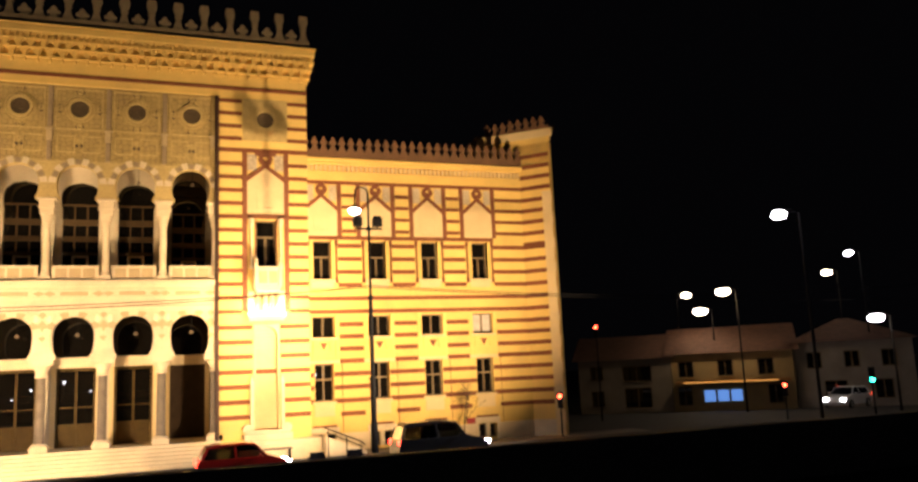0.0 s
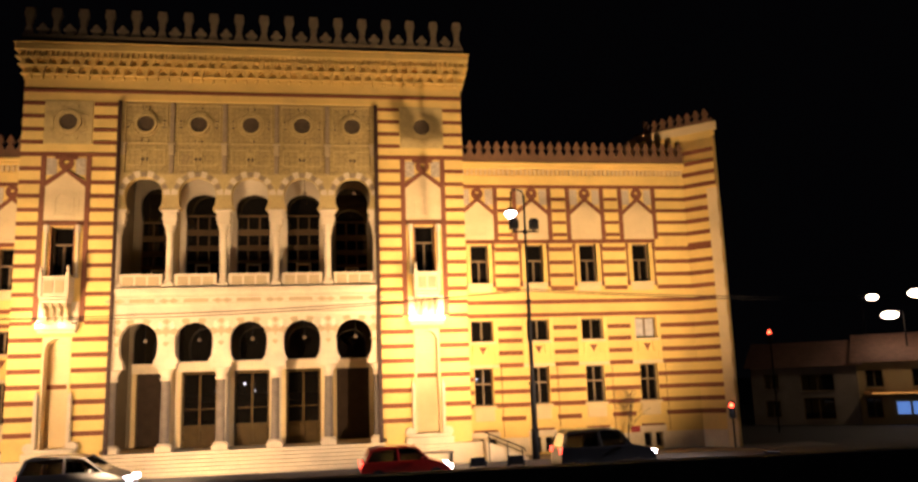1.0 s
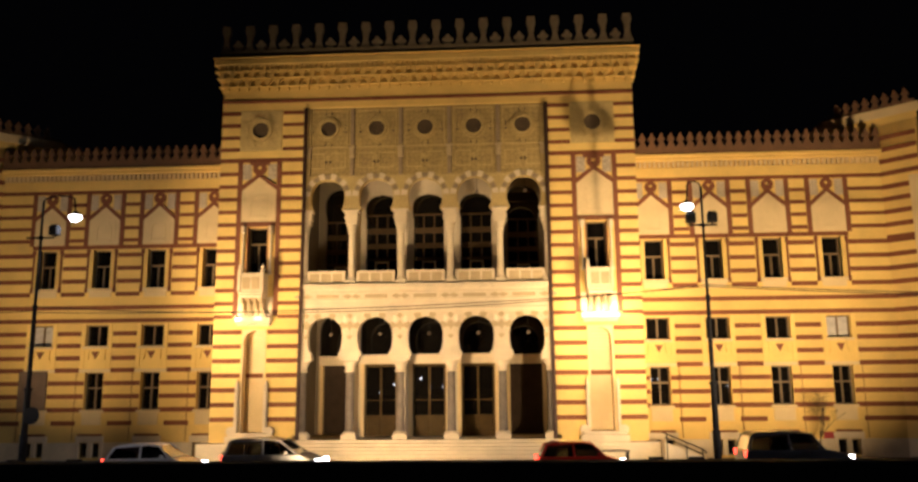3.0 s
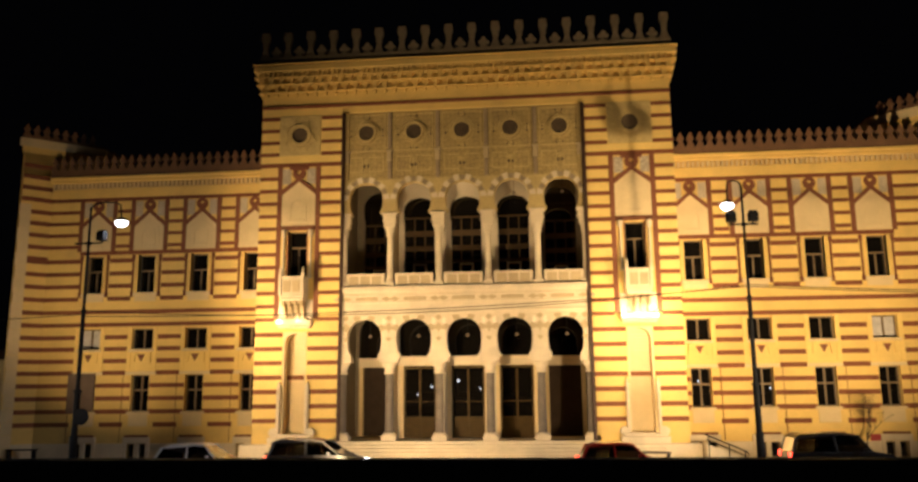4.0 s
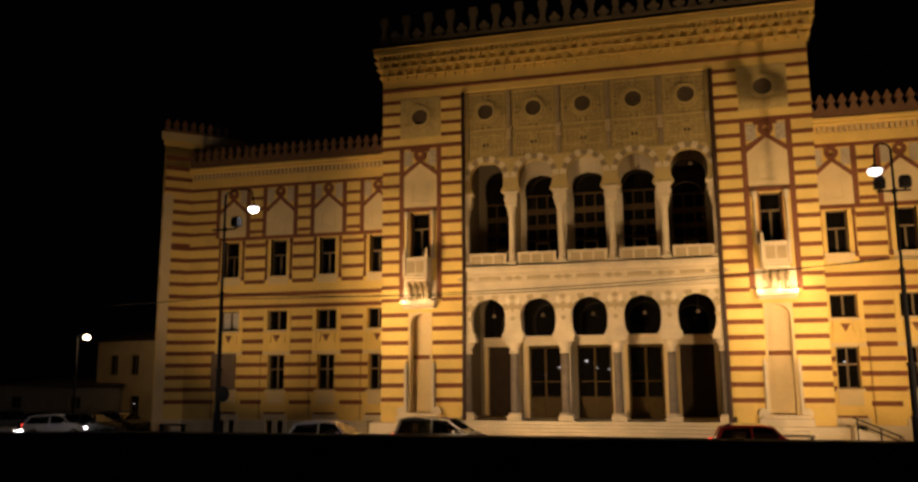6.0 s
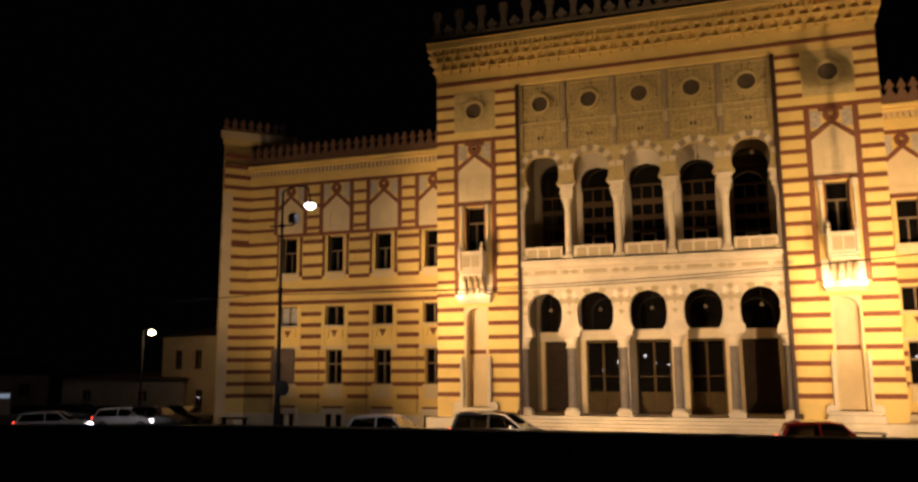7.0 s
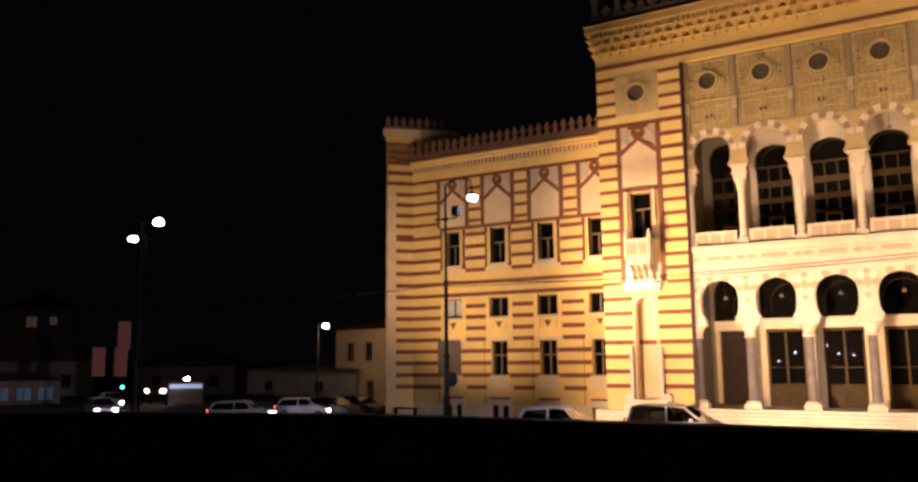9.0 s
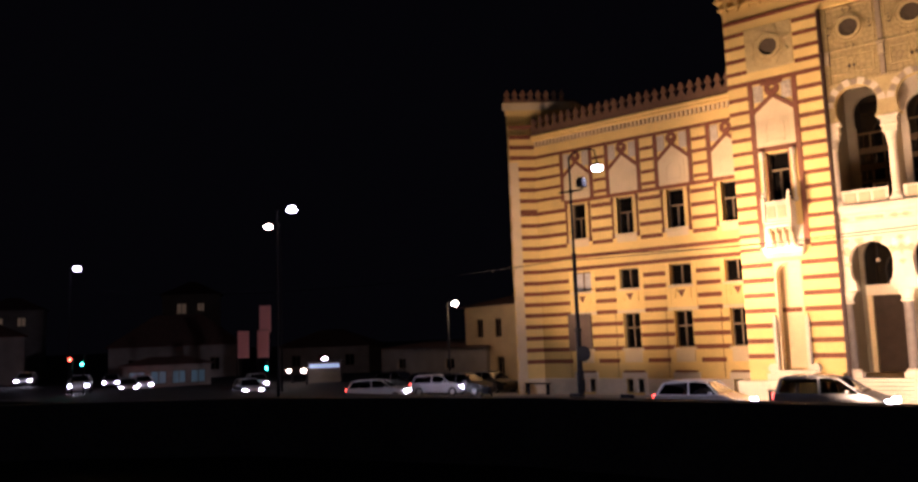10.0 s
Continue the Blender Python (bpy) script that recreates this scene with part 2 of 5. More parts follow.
        self.v += [(x + r * math.cos(2 * math.pi * i / sides), y, z + r * math.sin(2 * math.pi * i / sides)) for i in range(sides)]
        self.f.append(tuple(range(n, n + sides)))
        return self

    def tube(self, pts, r, sides=8):
        """A round bar along a line of points; r: a radius or one for each point."""
        n = len(self.v)
        rs = r if isinstance(r, (list, tuple)) else [r] * len(pts)
        ps = [Vector(p) for p in pts]
        for i, p in enumerate(ps):
            d = (ps[min(i + 1, len(ps) - 1)] - ps[max(i - 1, 0)]).normalized()
            u = d.cross(Vector((0, 1, 0.01)))
            u = (u if u.length > 0.01 else d.cross(Vector((1, 0, 0)))).normalized()
            w = d.cross(u)
            for k in range(sides):
                a = 2 * math.pi * k / sides
                self.v.append(tuple(p + rs[i] * (u * math.cos(a) + w * math.sin(a))))
        for i in range(len(ps) - 1):
            for k in range(sides):
                j = (k + 1) % sides
                self.f.append((n + i * sides + k, n + i * sides + j, n + (i + 1) * sides + j, n + (i + 1) * sides + k))
        self.f.append(tuple(n + k for k in range(sides - 1, -1, -1)))
        self.f.append(tuple(n + (len(ps) - 1) * sides + k for k in range(sides)))
        return self

    def mesh(self, name, mat, smooth=False):
        me = bpy.data.meshes.new(name)
        me.from_pydata(self.v, [], self.f)
        bm = bmesh.new()
        bm.from_mesh(me)
        bmesh.ops.recalc_face_normals(bm, faces=bm.faces)
        bm.to_mesh(me)
        bm.free()
        me.materials.append(mat)
        if smooth:
            for p in me.polygons:
                p.use_smooth = True
        return me


def part(name, b, mat, parent=None, label="", smooth=False):
    ob = new(name, b.mesh(name, mat, smooth))
    ob.parent = parent
    if label:
        ob["label"] = label
    return ob


def framed(name, x0, x1, z0, z1, y0, y1, lights, mat, parent=None, label=""):
    """A joiner's frame in one piece, with rectangular lights cut through it."""
    me = pierced(Build(), x0, x1, z0, z1, y0, y1, lights).mesh(name, mat)
    bm = bmesh.new()
    bm.from_mesh(me)
    bmesh.ops.remove_doubles(bm, verts=bm.verts, dist=0.0005)
    bmesh.ops.recalc_face_normals(bm, faces=bm.faces)
    bm.to_mesh(me)
    bm.free()
    ob = new(name, me)
    ob.parent = parent
    if label:
        ob["label"] = label
    return ob


def shared(name, me, parent, at=(0, 0, 0), scale=(1, 1, 1), turn=0.0):
    """One more object on a mesh that is there already."""
    ob = new(name, me)
    ob.parent = parent
    ob.matrix_basis = Matrix.Translation(at) @ Matrix.Rotation(turn, 4, "Z") @ Matrix.Diagonal((*scale, 1))
    return ob


def empty(name, label, category, group="", kind="", at=(0, 0, 0)):
    ob = new(name)
    ob.location = at
    return tagged(ob, label, category, group, kind)


def pierced(b, x0, x1, z0, z1, y0, y1, holes):
    """A wall from x0 to x1 and z0 to z1, front at y0, back at y1, with rectangular openings (x0, x1, z0, z1)."""
    xs = sorted({x0, x1, *[h[0] for h in holes], *[h[1] for h in holes]})
    zs = sorted({z0, z1, *[h[2] for h in holes], *[h[3] for h in holes]})
    xs, zs = [x for x in xs if x0 <= x <= x1], [z for z in zs if z0 <= z <= z1]

    def solid(i, k):
        if not (0 <= i < len(xs) - 1 and 0 <= k < len(zs) - 1):
            return False
        cx, cz = (xs[i] + xs[i + 1]) / 2, (zs[k] + zs[k + 1]) / 2
        return not any(h[0] < cx < h[1] and h[2] < cz < h[3] for h in holes)

    for i in range(len(xs) - 1):
        for k in range(len(zs) - 1):
            if not solid(i, k):
                continue
            a, c, d, e = xs[i], xs[i + 1], zs[k], zs[k + 1]
            b.quad((a, y0, d), (c, y0, d), (c, y0, e), (a, y0, e))
            b.quad((c, y1, d), (a, y1, d), (a, y1, e), (c, y1, e))
            if not solid(i - 1, k):
                b.quad((a, y1, d), (a, y0, d), (a, y0, e), (a, y1, e))
            if not solid(i + 1, k):
                b.quad((c, y0, d), (c, y1, d), (c, y1, e), (c, y0, e))
            if not solid(i, k - 1):
                b.quad((a, y1, d), (c, y1, d), (c, y0, d), (a, y0, d))
            if not solid(i, k + 1):
                b.quad((a, y0, e), (c, y0, e), (c, y1, e), (a, y1, e))
    return b


def arched(b, cx, half, z0, z1, y0, y1, width):
    """One bay of wall, cx - half to cx + half, with an opening of half-width width(z) that closes at the apex."""
    zs = width["levels"]
    hw = width["half"]
    pts = [(z, h) for z, h in zip(zs, hw) if z0 <= z <= z1]
    if pts[-1][0] < z1:
        top = pts[-1][0]
    for side in (-1, 1):
        edge = cx + side * half
        for (za, ha), (zb, hb) in zip(pts, pts[1:]):
            pa, pb = cx + side * ha, cx + side * hb
            b.quad((edge, y0, za), (pa, y0, za), (pb, y0, zb), (edge, y0, zb))
            b.quad((edge, y1, za), (pa, y1, za), (pb, y1, zb), (edge, y1, zb))
            b.quad((pa, y0, za), (pa, y1, za), (pb, y1, zb), (pb, y0, zb))
    b.box(cx - half, cx + half, y0, y1, top, z1)
    return b


def horseshoe(zbase, zneck, zwide, apex, narrow, wide, steps=14):
    """Half-widths of a slightly pointed horseshoe arch by height."""
    levels, half = [zbase, zneck], [narrow, narrow]
    for i in range(1, steps + 1):
        z = zneck + (apex - zneck) * i / steps
        if z < zwide:
            u = (zwide - z) / (zwide - zneck)
            h = narrow + (wide - narrow) * math.sqrt(max(0.0, 1 - u * u))
        else:
            u = (z - zwide) / (apex - zwide)
            h = wide * max(0.0, 1 - u ** 2.3) ** 0.5
        levels.append(z)
        half.append(h)
    return {"levels": levels, "half": half}

# ---- the town hall ----
hall = empty("town_hall", "floodlit yellow and red striped town hall with arcades and merlons", "building")
TC = TOWER         # middle of each flanking tower bay
BAY = 2.85         # arcade spacing
WINGY = 2.8        # wings stand back this far
BAYS = [13.4 + 3.45 * k for k in range(4)]


def bands(wall, x0, x1, heights, y, thick=0.2, mesh=None, name="brick_band", proud=0.03):
    lo, hi = min(x0, x1), max(x0, x1)
    for z in heights:
        shared(name, mesh, wall, ((lo + hi) / 2, y - proud + 0.05, z), (hi - lo, 1, thick))


BAND = Build().slab(-0.5, 0.5, -0.05, 0.05, -0.5, 0.5, 0.02).mesh("brick_band", RED)
COURSE = Build().slab(-0.5, 0.5, -0.05, 0.05, -0.5, 0.5, 0.015).mesh("yellow_course", YBLOCK)


def sash(parent, cx, z0, z1, w, y, transom=0.36, mullion="low", glass=None, name="window"):
    """A recessed wooden window: frame, panes and glazing bars."""
    t = 0.08
    zt = z1 - (z1 - z0) * transom
    a, b_ = cx - w / 2 + t, cx + w / 2 - t
    lower = [(a, cx - 0.05, z0 + t, (zt - 0.05) if transom else z1 - t), (cx + 0.05, b_, z0 + t, (zt - 0.05) if transom else z1 - t)]
    upper = []
    if transom:
        upper = [(a, b_, zt + 0.05, z1 - t)] if mullion == "low" else [(a, cx - 0.05, zt + 0.05, z1 - t), (cx + 0.05, b_, zt + 0.05, z1 - t)]
    win = framed(name, cx - w / 2, cx + w / 2, z0, z1, y, y + 0.12, lower + upper, WOOD, parent)
    if transom:
        part("transom", Build().slab(a, b_, y - 0.05, y - 0.002, zt - 0.06, zt + 0.06, 0.015), WOOD, win)
    part("pane", Build().box(cx - w / 2 + 0.02, cx + w / 2 - 0.02, y + 0.07, y + 0.09, z0 + 0.02, z1 - 0.02), glass or GLASS, win)
    return win


# -- structural shell of the middle block
for s in (-1, 1):
    x0, x1 = sorted((s * 7.125, s * 12.1))
    c = s * TC
    w = pierced(Build(), x0, x1, -1.25, 21.0, 0.0, 0.9, [(c - 0.55, c + 0.55, 8.25, 10.9), (c - 0.69, c + 0.69, -1.1, 5.0)])
    tower = part("wall", w, YELLOW, hall, "yellow rendered tower wall with red brick bands")
    part("wall", Build().box(min(s * 11.2, s * 12.1), max(s * 11.2, s * 12.1), 0.9, 14, -2.4, 21.0), YELLOW, hall)
    # bands on the two piers of each tower bay
    po, pi_ = (s * 10.98, s * 12.1), (s * 7.17, s * 8.42)
    for a, b_ in (po, pi_):
        bands(tower, a, b_, (17.82, 17.08, 16.33, 15.6), 0, 0.21, BAND)
        bands(tower, a, b_, [14.11 - 0.762 * i for i in range(12)], 0, 0.22, BAND)
        bands(tower, a, b_, (17.45, 16.7, 15.97), 0, 0.46, COURSE, "stone_course", 0.015)
        bands(tower, a, b_, [13.73 - 0.762 * i for i in range(11)], 0, 0.47, COURSE, "stone_course", 0.015)
    bands(tower, s * 7.17, s * 12.1, (14.92,), 0, 0.25, BAND)
    for a, b_ in ((s * 10.45, s * 12.1), (s * 7.17, s * 8.98)):
        bands(tower, a, b_, (4.86, 4.05, 3.25, 2.43, 1.63, 0.82, 0.02), 0, 0.25, BAND)
        bands(tower, a, b_, (4.46, 3.65, 2.84, 2.03, 1.22, 0.42), 0, 0.52, COURSE, "stone_course", 0.015)
    # red terracotta frame, knot and pointed panel over the tower window
    fr = Build()
    for e in (-1, 1):
        fr.slab(c + e * 1.16 - 0.14, c + e * 1.16 + 0.14, -0.045, 0.05, 5.75, 14.79)
        fr.prism([(c + e * 1.02, 13.1), (c + e * 1.02, 13.42), (c + e * 0.12, 14.06), (c - e * 0.1, 13.98)], -0.07, 0.05)
        fr.prism([(c - e * 0.35, 13.72), (c + e * 0.1, 14.1), (c + e * 0.38, 14.45), (c + e * 0.28, 14.62), (c - e * 0.1, 14.2)], -0.075, 0.05)
    fr.slab(c - 1.02, c + 1.02, -0.06, 0.05, 10.95, 11.22)
    fr.ring(c, 14.4, -0.09, 0.05, 0.17, 0.4, 18)
    fr.slab(c - 0.6, c + 0.6, -0.05, 0.05, 14.62, 14.79)
    part("terracotta_frame", fr, REDMAT, tower, "red terracotta frame with a knot over the window")
    pan = Build().prism([(c - 1.02, 11.22), (c + 1.02, 11.22), (c + 1.02, 13.12), (c, 13.9), (c - 1.02, 13.12)], -0.02, 0.05)
    pan.prism([(c - 0.75, 11.4), (c + 0.75, 11.4), (c + 0.75, 12.9), (c, 13.5), (c - 0.75, 12.9)], -0.05, 0.03)
    pan.ring(c, 12.3, -0.085, 0.0, 0.42, 0.52, 20, 0, math.pi)
    pan.slab(c - 0.52, c - 0.42, -0.085, 0, 11.45, 12.3, 0.01).slab(c + 0.42, c + 0.52, -0.085, 0, 11.45, 12.3, 0.01).slab(c - 0.4, c + 0.4, -0.09, 0, 11.4, 11.62, 0.02)
    part("pointed_panel", pan, CREAM, tower, "cream pointed stone panel")
    for e in (-1, 1):
        part("spandrel", Build().slab(c + e * 0.74 - 0.26, c + e * 0.74 + 0.26, -0.03, 0.04, 13.75, 14.7), SPANDREL, tower)
    # square panel with a roundel
    sq = Build().slab(c - 1.26, c + 1.26, -0.03, 0.05, 15.52, 18.0, 0.03)
    sq.ring(c, 16.75, -0.14, 0.0, 0.48, 0.68, 28).ring(c, 16.75, -0.08, 0.0, 0.78, 0.86, 28)
    for i in range(8):
        a = i * math.pi / 4 + 0.39
        sq.ring(c + 0.95 * math.cos(a), 16.75 + 0.95 * math.sin(a), -0.09, 0.0, 0.04, 0.13, 10)
    rp = part("roundel_panel", sq, RELIEF, tower, "carved stone panel with a roundel")
    # flat disc, dark in place of the shade in a hollow roundel
    part("roundel", Build().disc(c, 16.75, -0.035, 0.5, 24), UMBER, rp)
    bands(tower, s * 7.17, s * 12.1, (15.27,), 0, 0.4, COURSE, "stone_course", 0.02)
    # window, colonettes, balcony
    win = sash(hall, c, 8.25, 10.9, 1.1, 0.35, 0.36)
    part("reveal", Build().box(c - 0.62, c - 0.55, -0.02, 0.4, 8.25, 10.9).box(c + 0.55, c + 0.62, -0.02, 0.4, 8.25, 10.9), REDMAT, win)
    for e in (-1, 1):
        part("colonette", Build().lathe(c + e * 0.8, -0.1, [(0.13, 8.1), (0.13, 8.25), (0.08, 8.32), (0.08, 10.5), (0.14, 10.62), (0.15, 10.95)], 10), STONE, win, smooth=False)
    bal = empty("balcony", "", "", at=(0, 0, 0))
    bal.parent = hall
    fl = Build().slab(c - 0.71, c + 0.71, -1.0, 0.0, 6.92, 7.05, 0.04)
    fl.slab(c - 0.66, c + 0.66, -0.92, 0.0, 6.72, 6.92, 0.05)
    part("balcony_floor", fl, STONE, bal)
    rail = Build().slab(c - 0.58, c + 0.58, -0.96, -0.86, 7.05, 7.98, 0.03)
    rail.slab(c - 0.71, c + 0.71, -1.02, -0.82, 7.98, 8.12, 0.03)
    for e in (-1, 1):
        rail.box(c + e * 0.66 - 0.05, c + e * 0.66 + 0.05, -0.84, 0, 7.05, 8.1)
    part("balcony_rail", rail, STONE, bal)
    for e in (-1, 1):
        part("corner_post", Build().slab(c + e * 0.65 - 0.09, c + e * 0.65 + 0.09, -1.05, -0.84, 7.05, 8.32, 0.02).lathe(c + e * 0.65, -0.94, [(0.1, 8.32), (0.05, 8.38), (0.1, 8.48), (0.02, 8.66)], 8), STONE, bal)
    for dx in (-0.27, 0.27):
        part("tracery", Build().slab(c + dx - 0.22, c + dx + 0.22, -0.99, -0.95, 7.2, 7.85, 0.015).ring(c + dx, 7.52, -1.01, -0.98, 0.09, 0.17, 12), BUFF, bal)
    for dx in (-0.54, -0.18, 0.18, 0.54):
        bk = Build()
        for depth, za, zb in ((0.3, 5.78, 6.08), (0.52, 6.08, 6.42), (0.78, 6.42, 6.72)):
            bk.slab(c + dx - 0.08, c + dx + 0.08, -depth, 0.0, za, zb, 0.03)
        part("bracket", bk, BUFF, bal)
    for dx in (-0.36, 0.0, 0.36):
        part("bracket_arch", Build().ring(c + dx, 6.5, -0.62, -0.5, 0.1, 0.21, 10, 0, math.pi), BUFF, bal)
    part("back_panel", Build().slab(c - 1.0, c + 1.0, -0.06, 0.05, 5.66, 6.86, 0.02), STONE, bal)
    led = Build().slab(c - 1.02, c + 1.02, -0.45, 0.0, 5.36, 5.66, 0.03).slab(c - 0.94, c + 0.94, -0.3, 0.0, 5.2, 5.36, 0.03)
    part("lamp_ledge", led, STONE, bal, "pale stone ledge that carries floodlights")
    # niche with side brackets and pedestal
    zz = [-1.1, 4.25] + [4.25 + 0.66 * math.sin(i * math.pi / 20) for i in range(1, 11)]
    hh = [0.6, 0.6] + [0.6 * math.cos(i * math.pi / 20) for i in range(1, 11)]
    nb = arched(Build(), c, 0.69, -1.1, 5.0, -0.02, 0.68, {"levels": zz, "half": hh})
    nb.box(c - 0.69, c + 0.69, 0.66, 0.86, -1.1, 5.0)
    niche = part("niche", nb, CREAM, tower, "tall round-headed stone niche")
    shared("brick_band", BAND, niche, (c, 0.69, 2.43), (1.2, 1, 0.25))
    nr = Build()
    for i in range(1, 7):
        a = i * math.pi / 7
        nr.box(c - 0.6, c + 0.6, 0.63, 0.66, 3.55 + i * 0.17, 3.58 + i * 0.17)
    part("niche_fluting", nr, STONE, niche)
    for e in (-1, 1):
        sb = Build().slab(c + e * 0.82 - 0.09, c + e * 0.82 + 0.09, -0.28, 0.0, -0.7, 1.9, 0.03)
        sb.prism([(c + e * 0.82 - 0.09, 1.9), (c + e * 0.82 + 0.09, 1.9), (c + e * 0.82, 2.2)], -0.2, 0.0)
        sb.ring(c + e * 1.05, -0.62, -0.3, 0.0, 0.0, 0.26, 16)
        part("side_scroll", sb, STONE, niche)
    pd = Build().slab(c - 1.3, c + 1.3, -0.55, 0.0, -1.25, -0.88, 0.04).slab(c - 1.15, c + 1.15, -0.4, 0.0, -0.88, -0.7, 0.03)
    pd.slab(c - 1.0, c + 1.35, -0.9, -0.5, -1.62, -1.45, 0.03) if s < 0 else pd.slab(c - 1.35, c + 1.0, -0.9, -0.5, -1.62, -1.45, 0.03)
    part("pedestal", pd, STONE, niche)

# -- plinth of the block and the wide steps before the arcade
for s in (-1, 1):
    a, b_ = sorted((s * 7.3, s * 12.6))
    part("plinth", Build().slab(a, b_, -0.6, 0.9, -2.4, -1.25, 0.05), STONE, hall, "pale stone plinth")
for i in range(7):
    part("step", Build().slab(-7.3, 7.3, -0.35 - 0.34 * i, 0.5, -2.4 if i == 6 else -1.27 - 0.17 * i, -1.1 - 0.17 * i, 0.015), STONE, hall)

# -- arcades
LOW = horseshoe(3.45, 3.62, 4.55, 5.68, 0.78, 0.99)
UP = horseshoe(11.85, 11.95, 12.62, 13.72, 0.84, 0.99)
INLOW = {"levels": [-1.1, 5.1] + [5.1 + 1.22 * math.sin(i * math.pi / 20) for i in range(1, 11)], "half": [1.22, 1.22] + [1.22 * math.cos(i * math.pi / 20) for i in range(1, 11)]}
INUP = horseshoe(7.5, 11.75, 12.4, 13.3, 0.92, 1.0)
ENDUP = horseshoe(7.5, 12.3, 13.0, 14.15, 0.96, 1.05)
low_arcade = part("lower_arcade", Build().slab(-7.125, 7.125, 0.03, 0.6, 5.7, 5.85, 0.01), STONE, hall, "pale stone arcade of horseshoe arches")
up_arcade = part("upper_arcade", Build().slab(-7.125, 7.125, 0.08, 0.55, 13.85, 14.0, 0.01), CARVED, hall, "pale stone upper arcade of horseshoe arches")
back = part("loggia_wall", Build().box(-4.2, 4.2, 2.3, 2.8, 7.0, 7.4), CREAM, hall, "cream loggia wall with tall openings")
for k in range(-2, 3):
    part("arch", arched(Build(), k * BAY, BAY / 2, 3.45, 5.7, 0.05, 0.6, LOW), STONE, low_arcade)
    part("arch", arched(Build(), k * BAY, BAY / 2, 11.85, 13.85, 0.1, 0.55, UP), RELIEF, up_arcade)
    # the two end bays get the plaster with shade in its colour
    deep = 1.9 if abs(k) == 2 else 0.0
    stuff, head = (SHADEPLASTER, ENDUP) if deep else (INNER, INUP)
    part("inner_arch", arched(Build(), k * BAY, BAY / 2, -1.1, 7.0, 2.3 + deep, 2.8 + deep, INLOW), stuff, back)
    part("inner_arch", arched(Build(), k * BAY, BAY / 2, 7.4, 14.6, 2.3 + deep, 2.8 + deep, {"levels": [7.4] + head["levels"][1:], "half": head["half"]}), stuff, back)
for s in (-1, 1):
    a, b_ = sorted((s * 1.5 * BAY - 0.15, s * 1.5 * BAY + 0.15))
    part("cross_wall", Build().box(a, b_, 0.6, 4.7, -1.1, 14.6), CREAM, back)
for z0, z1, y0 in ((-1.4, -1.1, 0.1), (7.1, 7.45, 0.6)):
    part("loggia_floor", Build().box(-7.125, 7.125, y0, 4.2, z0, z1), STONE, hall)
for z0, z1 in ((14.6, 14.8), (6.9, 7.1)):
    part("loggia_ceiling", Build().box(-7.125, 7.125, 0.56 if z0 < 9 else 0.92, 4.8, z0, z1), CREAM, hall)
for s in (-1, 1):
    a, b_ = sorted((s * 7.125, s * 7.6))
    # end walls, coloured dark for the shade in the end bays
    part("loggia_end", Build().box(a, b_, 0.9, 4.7, -1.4, 14.7), SHADEPLASTER, hall)
# frieze and balustrade between the two arcades
frieze = part("frieze", Build().slab(-7.125, 7.125, -0.02, 0.6, 5.85, 7.45, 0.02), STONE, hall, "pale stone frieze")
for z0, z1, out in ((7.2, 7.5, 0.16), (6.0, 6.12, 0.08), (6.55, 6.66, 0.05), (6.95, 7.03, 0.06)):
    part("moulding", Build().slab(-7.125, 7.125, -out, 0.0, z0, z1, 0.02), STONE, frieze)
for k in range(-2, 4):
    x = (k - 0.5) * BAY * 0.975
    for dx in (-0.24, 0.24):
        part("lozenge", Build().prism([(x + dx, 6.66), (x + dx + 0.3, 6.8), (x + dx, 6.94), (x + dx - 0.3, 6.8)], -0.05, 0.0), BUFF, frieze)
    if k < 3:
        part("inscription_band", Build().slab(x + 0.75, x + BAY * 0.975 - 0.75, -0.045, 0.0, 6.7, 6.9, 0.02), BUFF, frieze)
for k in range(-3, 3):
    # a fan of raised lozenges between the lower arches
    x = max(-6.75, min(6.75, (k + 0.5) * BAY))
    for dx, z, r in ((0.0, 5.15, 0.3), (-0.32, 5.5, 0.22), (0.32, 5.5, 0.22), (0.0, 5.72, 0.2), (0.0, 4.55, 0.2)):
        if abs(x + dx) < 7.0:
            part("lozenge", Build().prism([(x + dx, z - r), (x + dx + r * 0.85, z), (x + dx, z + r), (x + dx - r * 0.85, z)], 0.0, 0.06), MARBLE if dx else BUFF, low_arcade)
for k in range(-2, 3):
    cx = k * BAY
    rb = Build().slab(cx - 1.1, cx + 1.1, 0.12, 0.3, 7.5, 8.3, 0.02)
    rail = part("parapet_panel", rb, STONE, up_arcade)
    for j in range(3):
        x = cx - 0.66 + j * 0.66
        part("tracery", Build().slab(x - 0.27, x + 0.27, 0.085, 0.13, 7.64, 8.14, 0.015), BUFF, up_arcade)
    # voussoirs of both arcades
    for arcade, zc, r0, r1, y, n in ((low_arcade, 4.58, 1.04, 1.36, 0.05, 9), (up_arcade, 12.65, 1.05, 1.34, 0.1, 11)):
        for i in range(n):
            a0, a1 = math.pi * (i + 0.06) / n, math.pi * (i + 0.94) / n
            v = Build().ring(cx, zc, y - (0.03 if i % 2 else 0.06), y + 0.02, r0, r1 + (0.0 if i % 2 else 0.06), 3, a0, a1)
            part("voussoir", v, (BUFF if arcade is low_arcade else BROWNSTONE) if i % 2 else STONE, arcade)
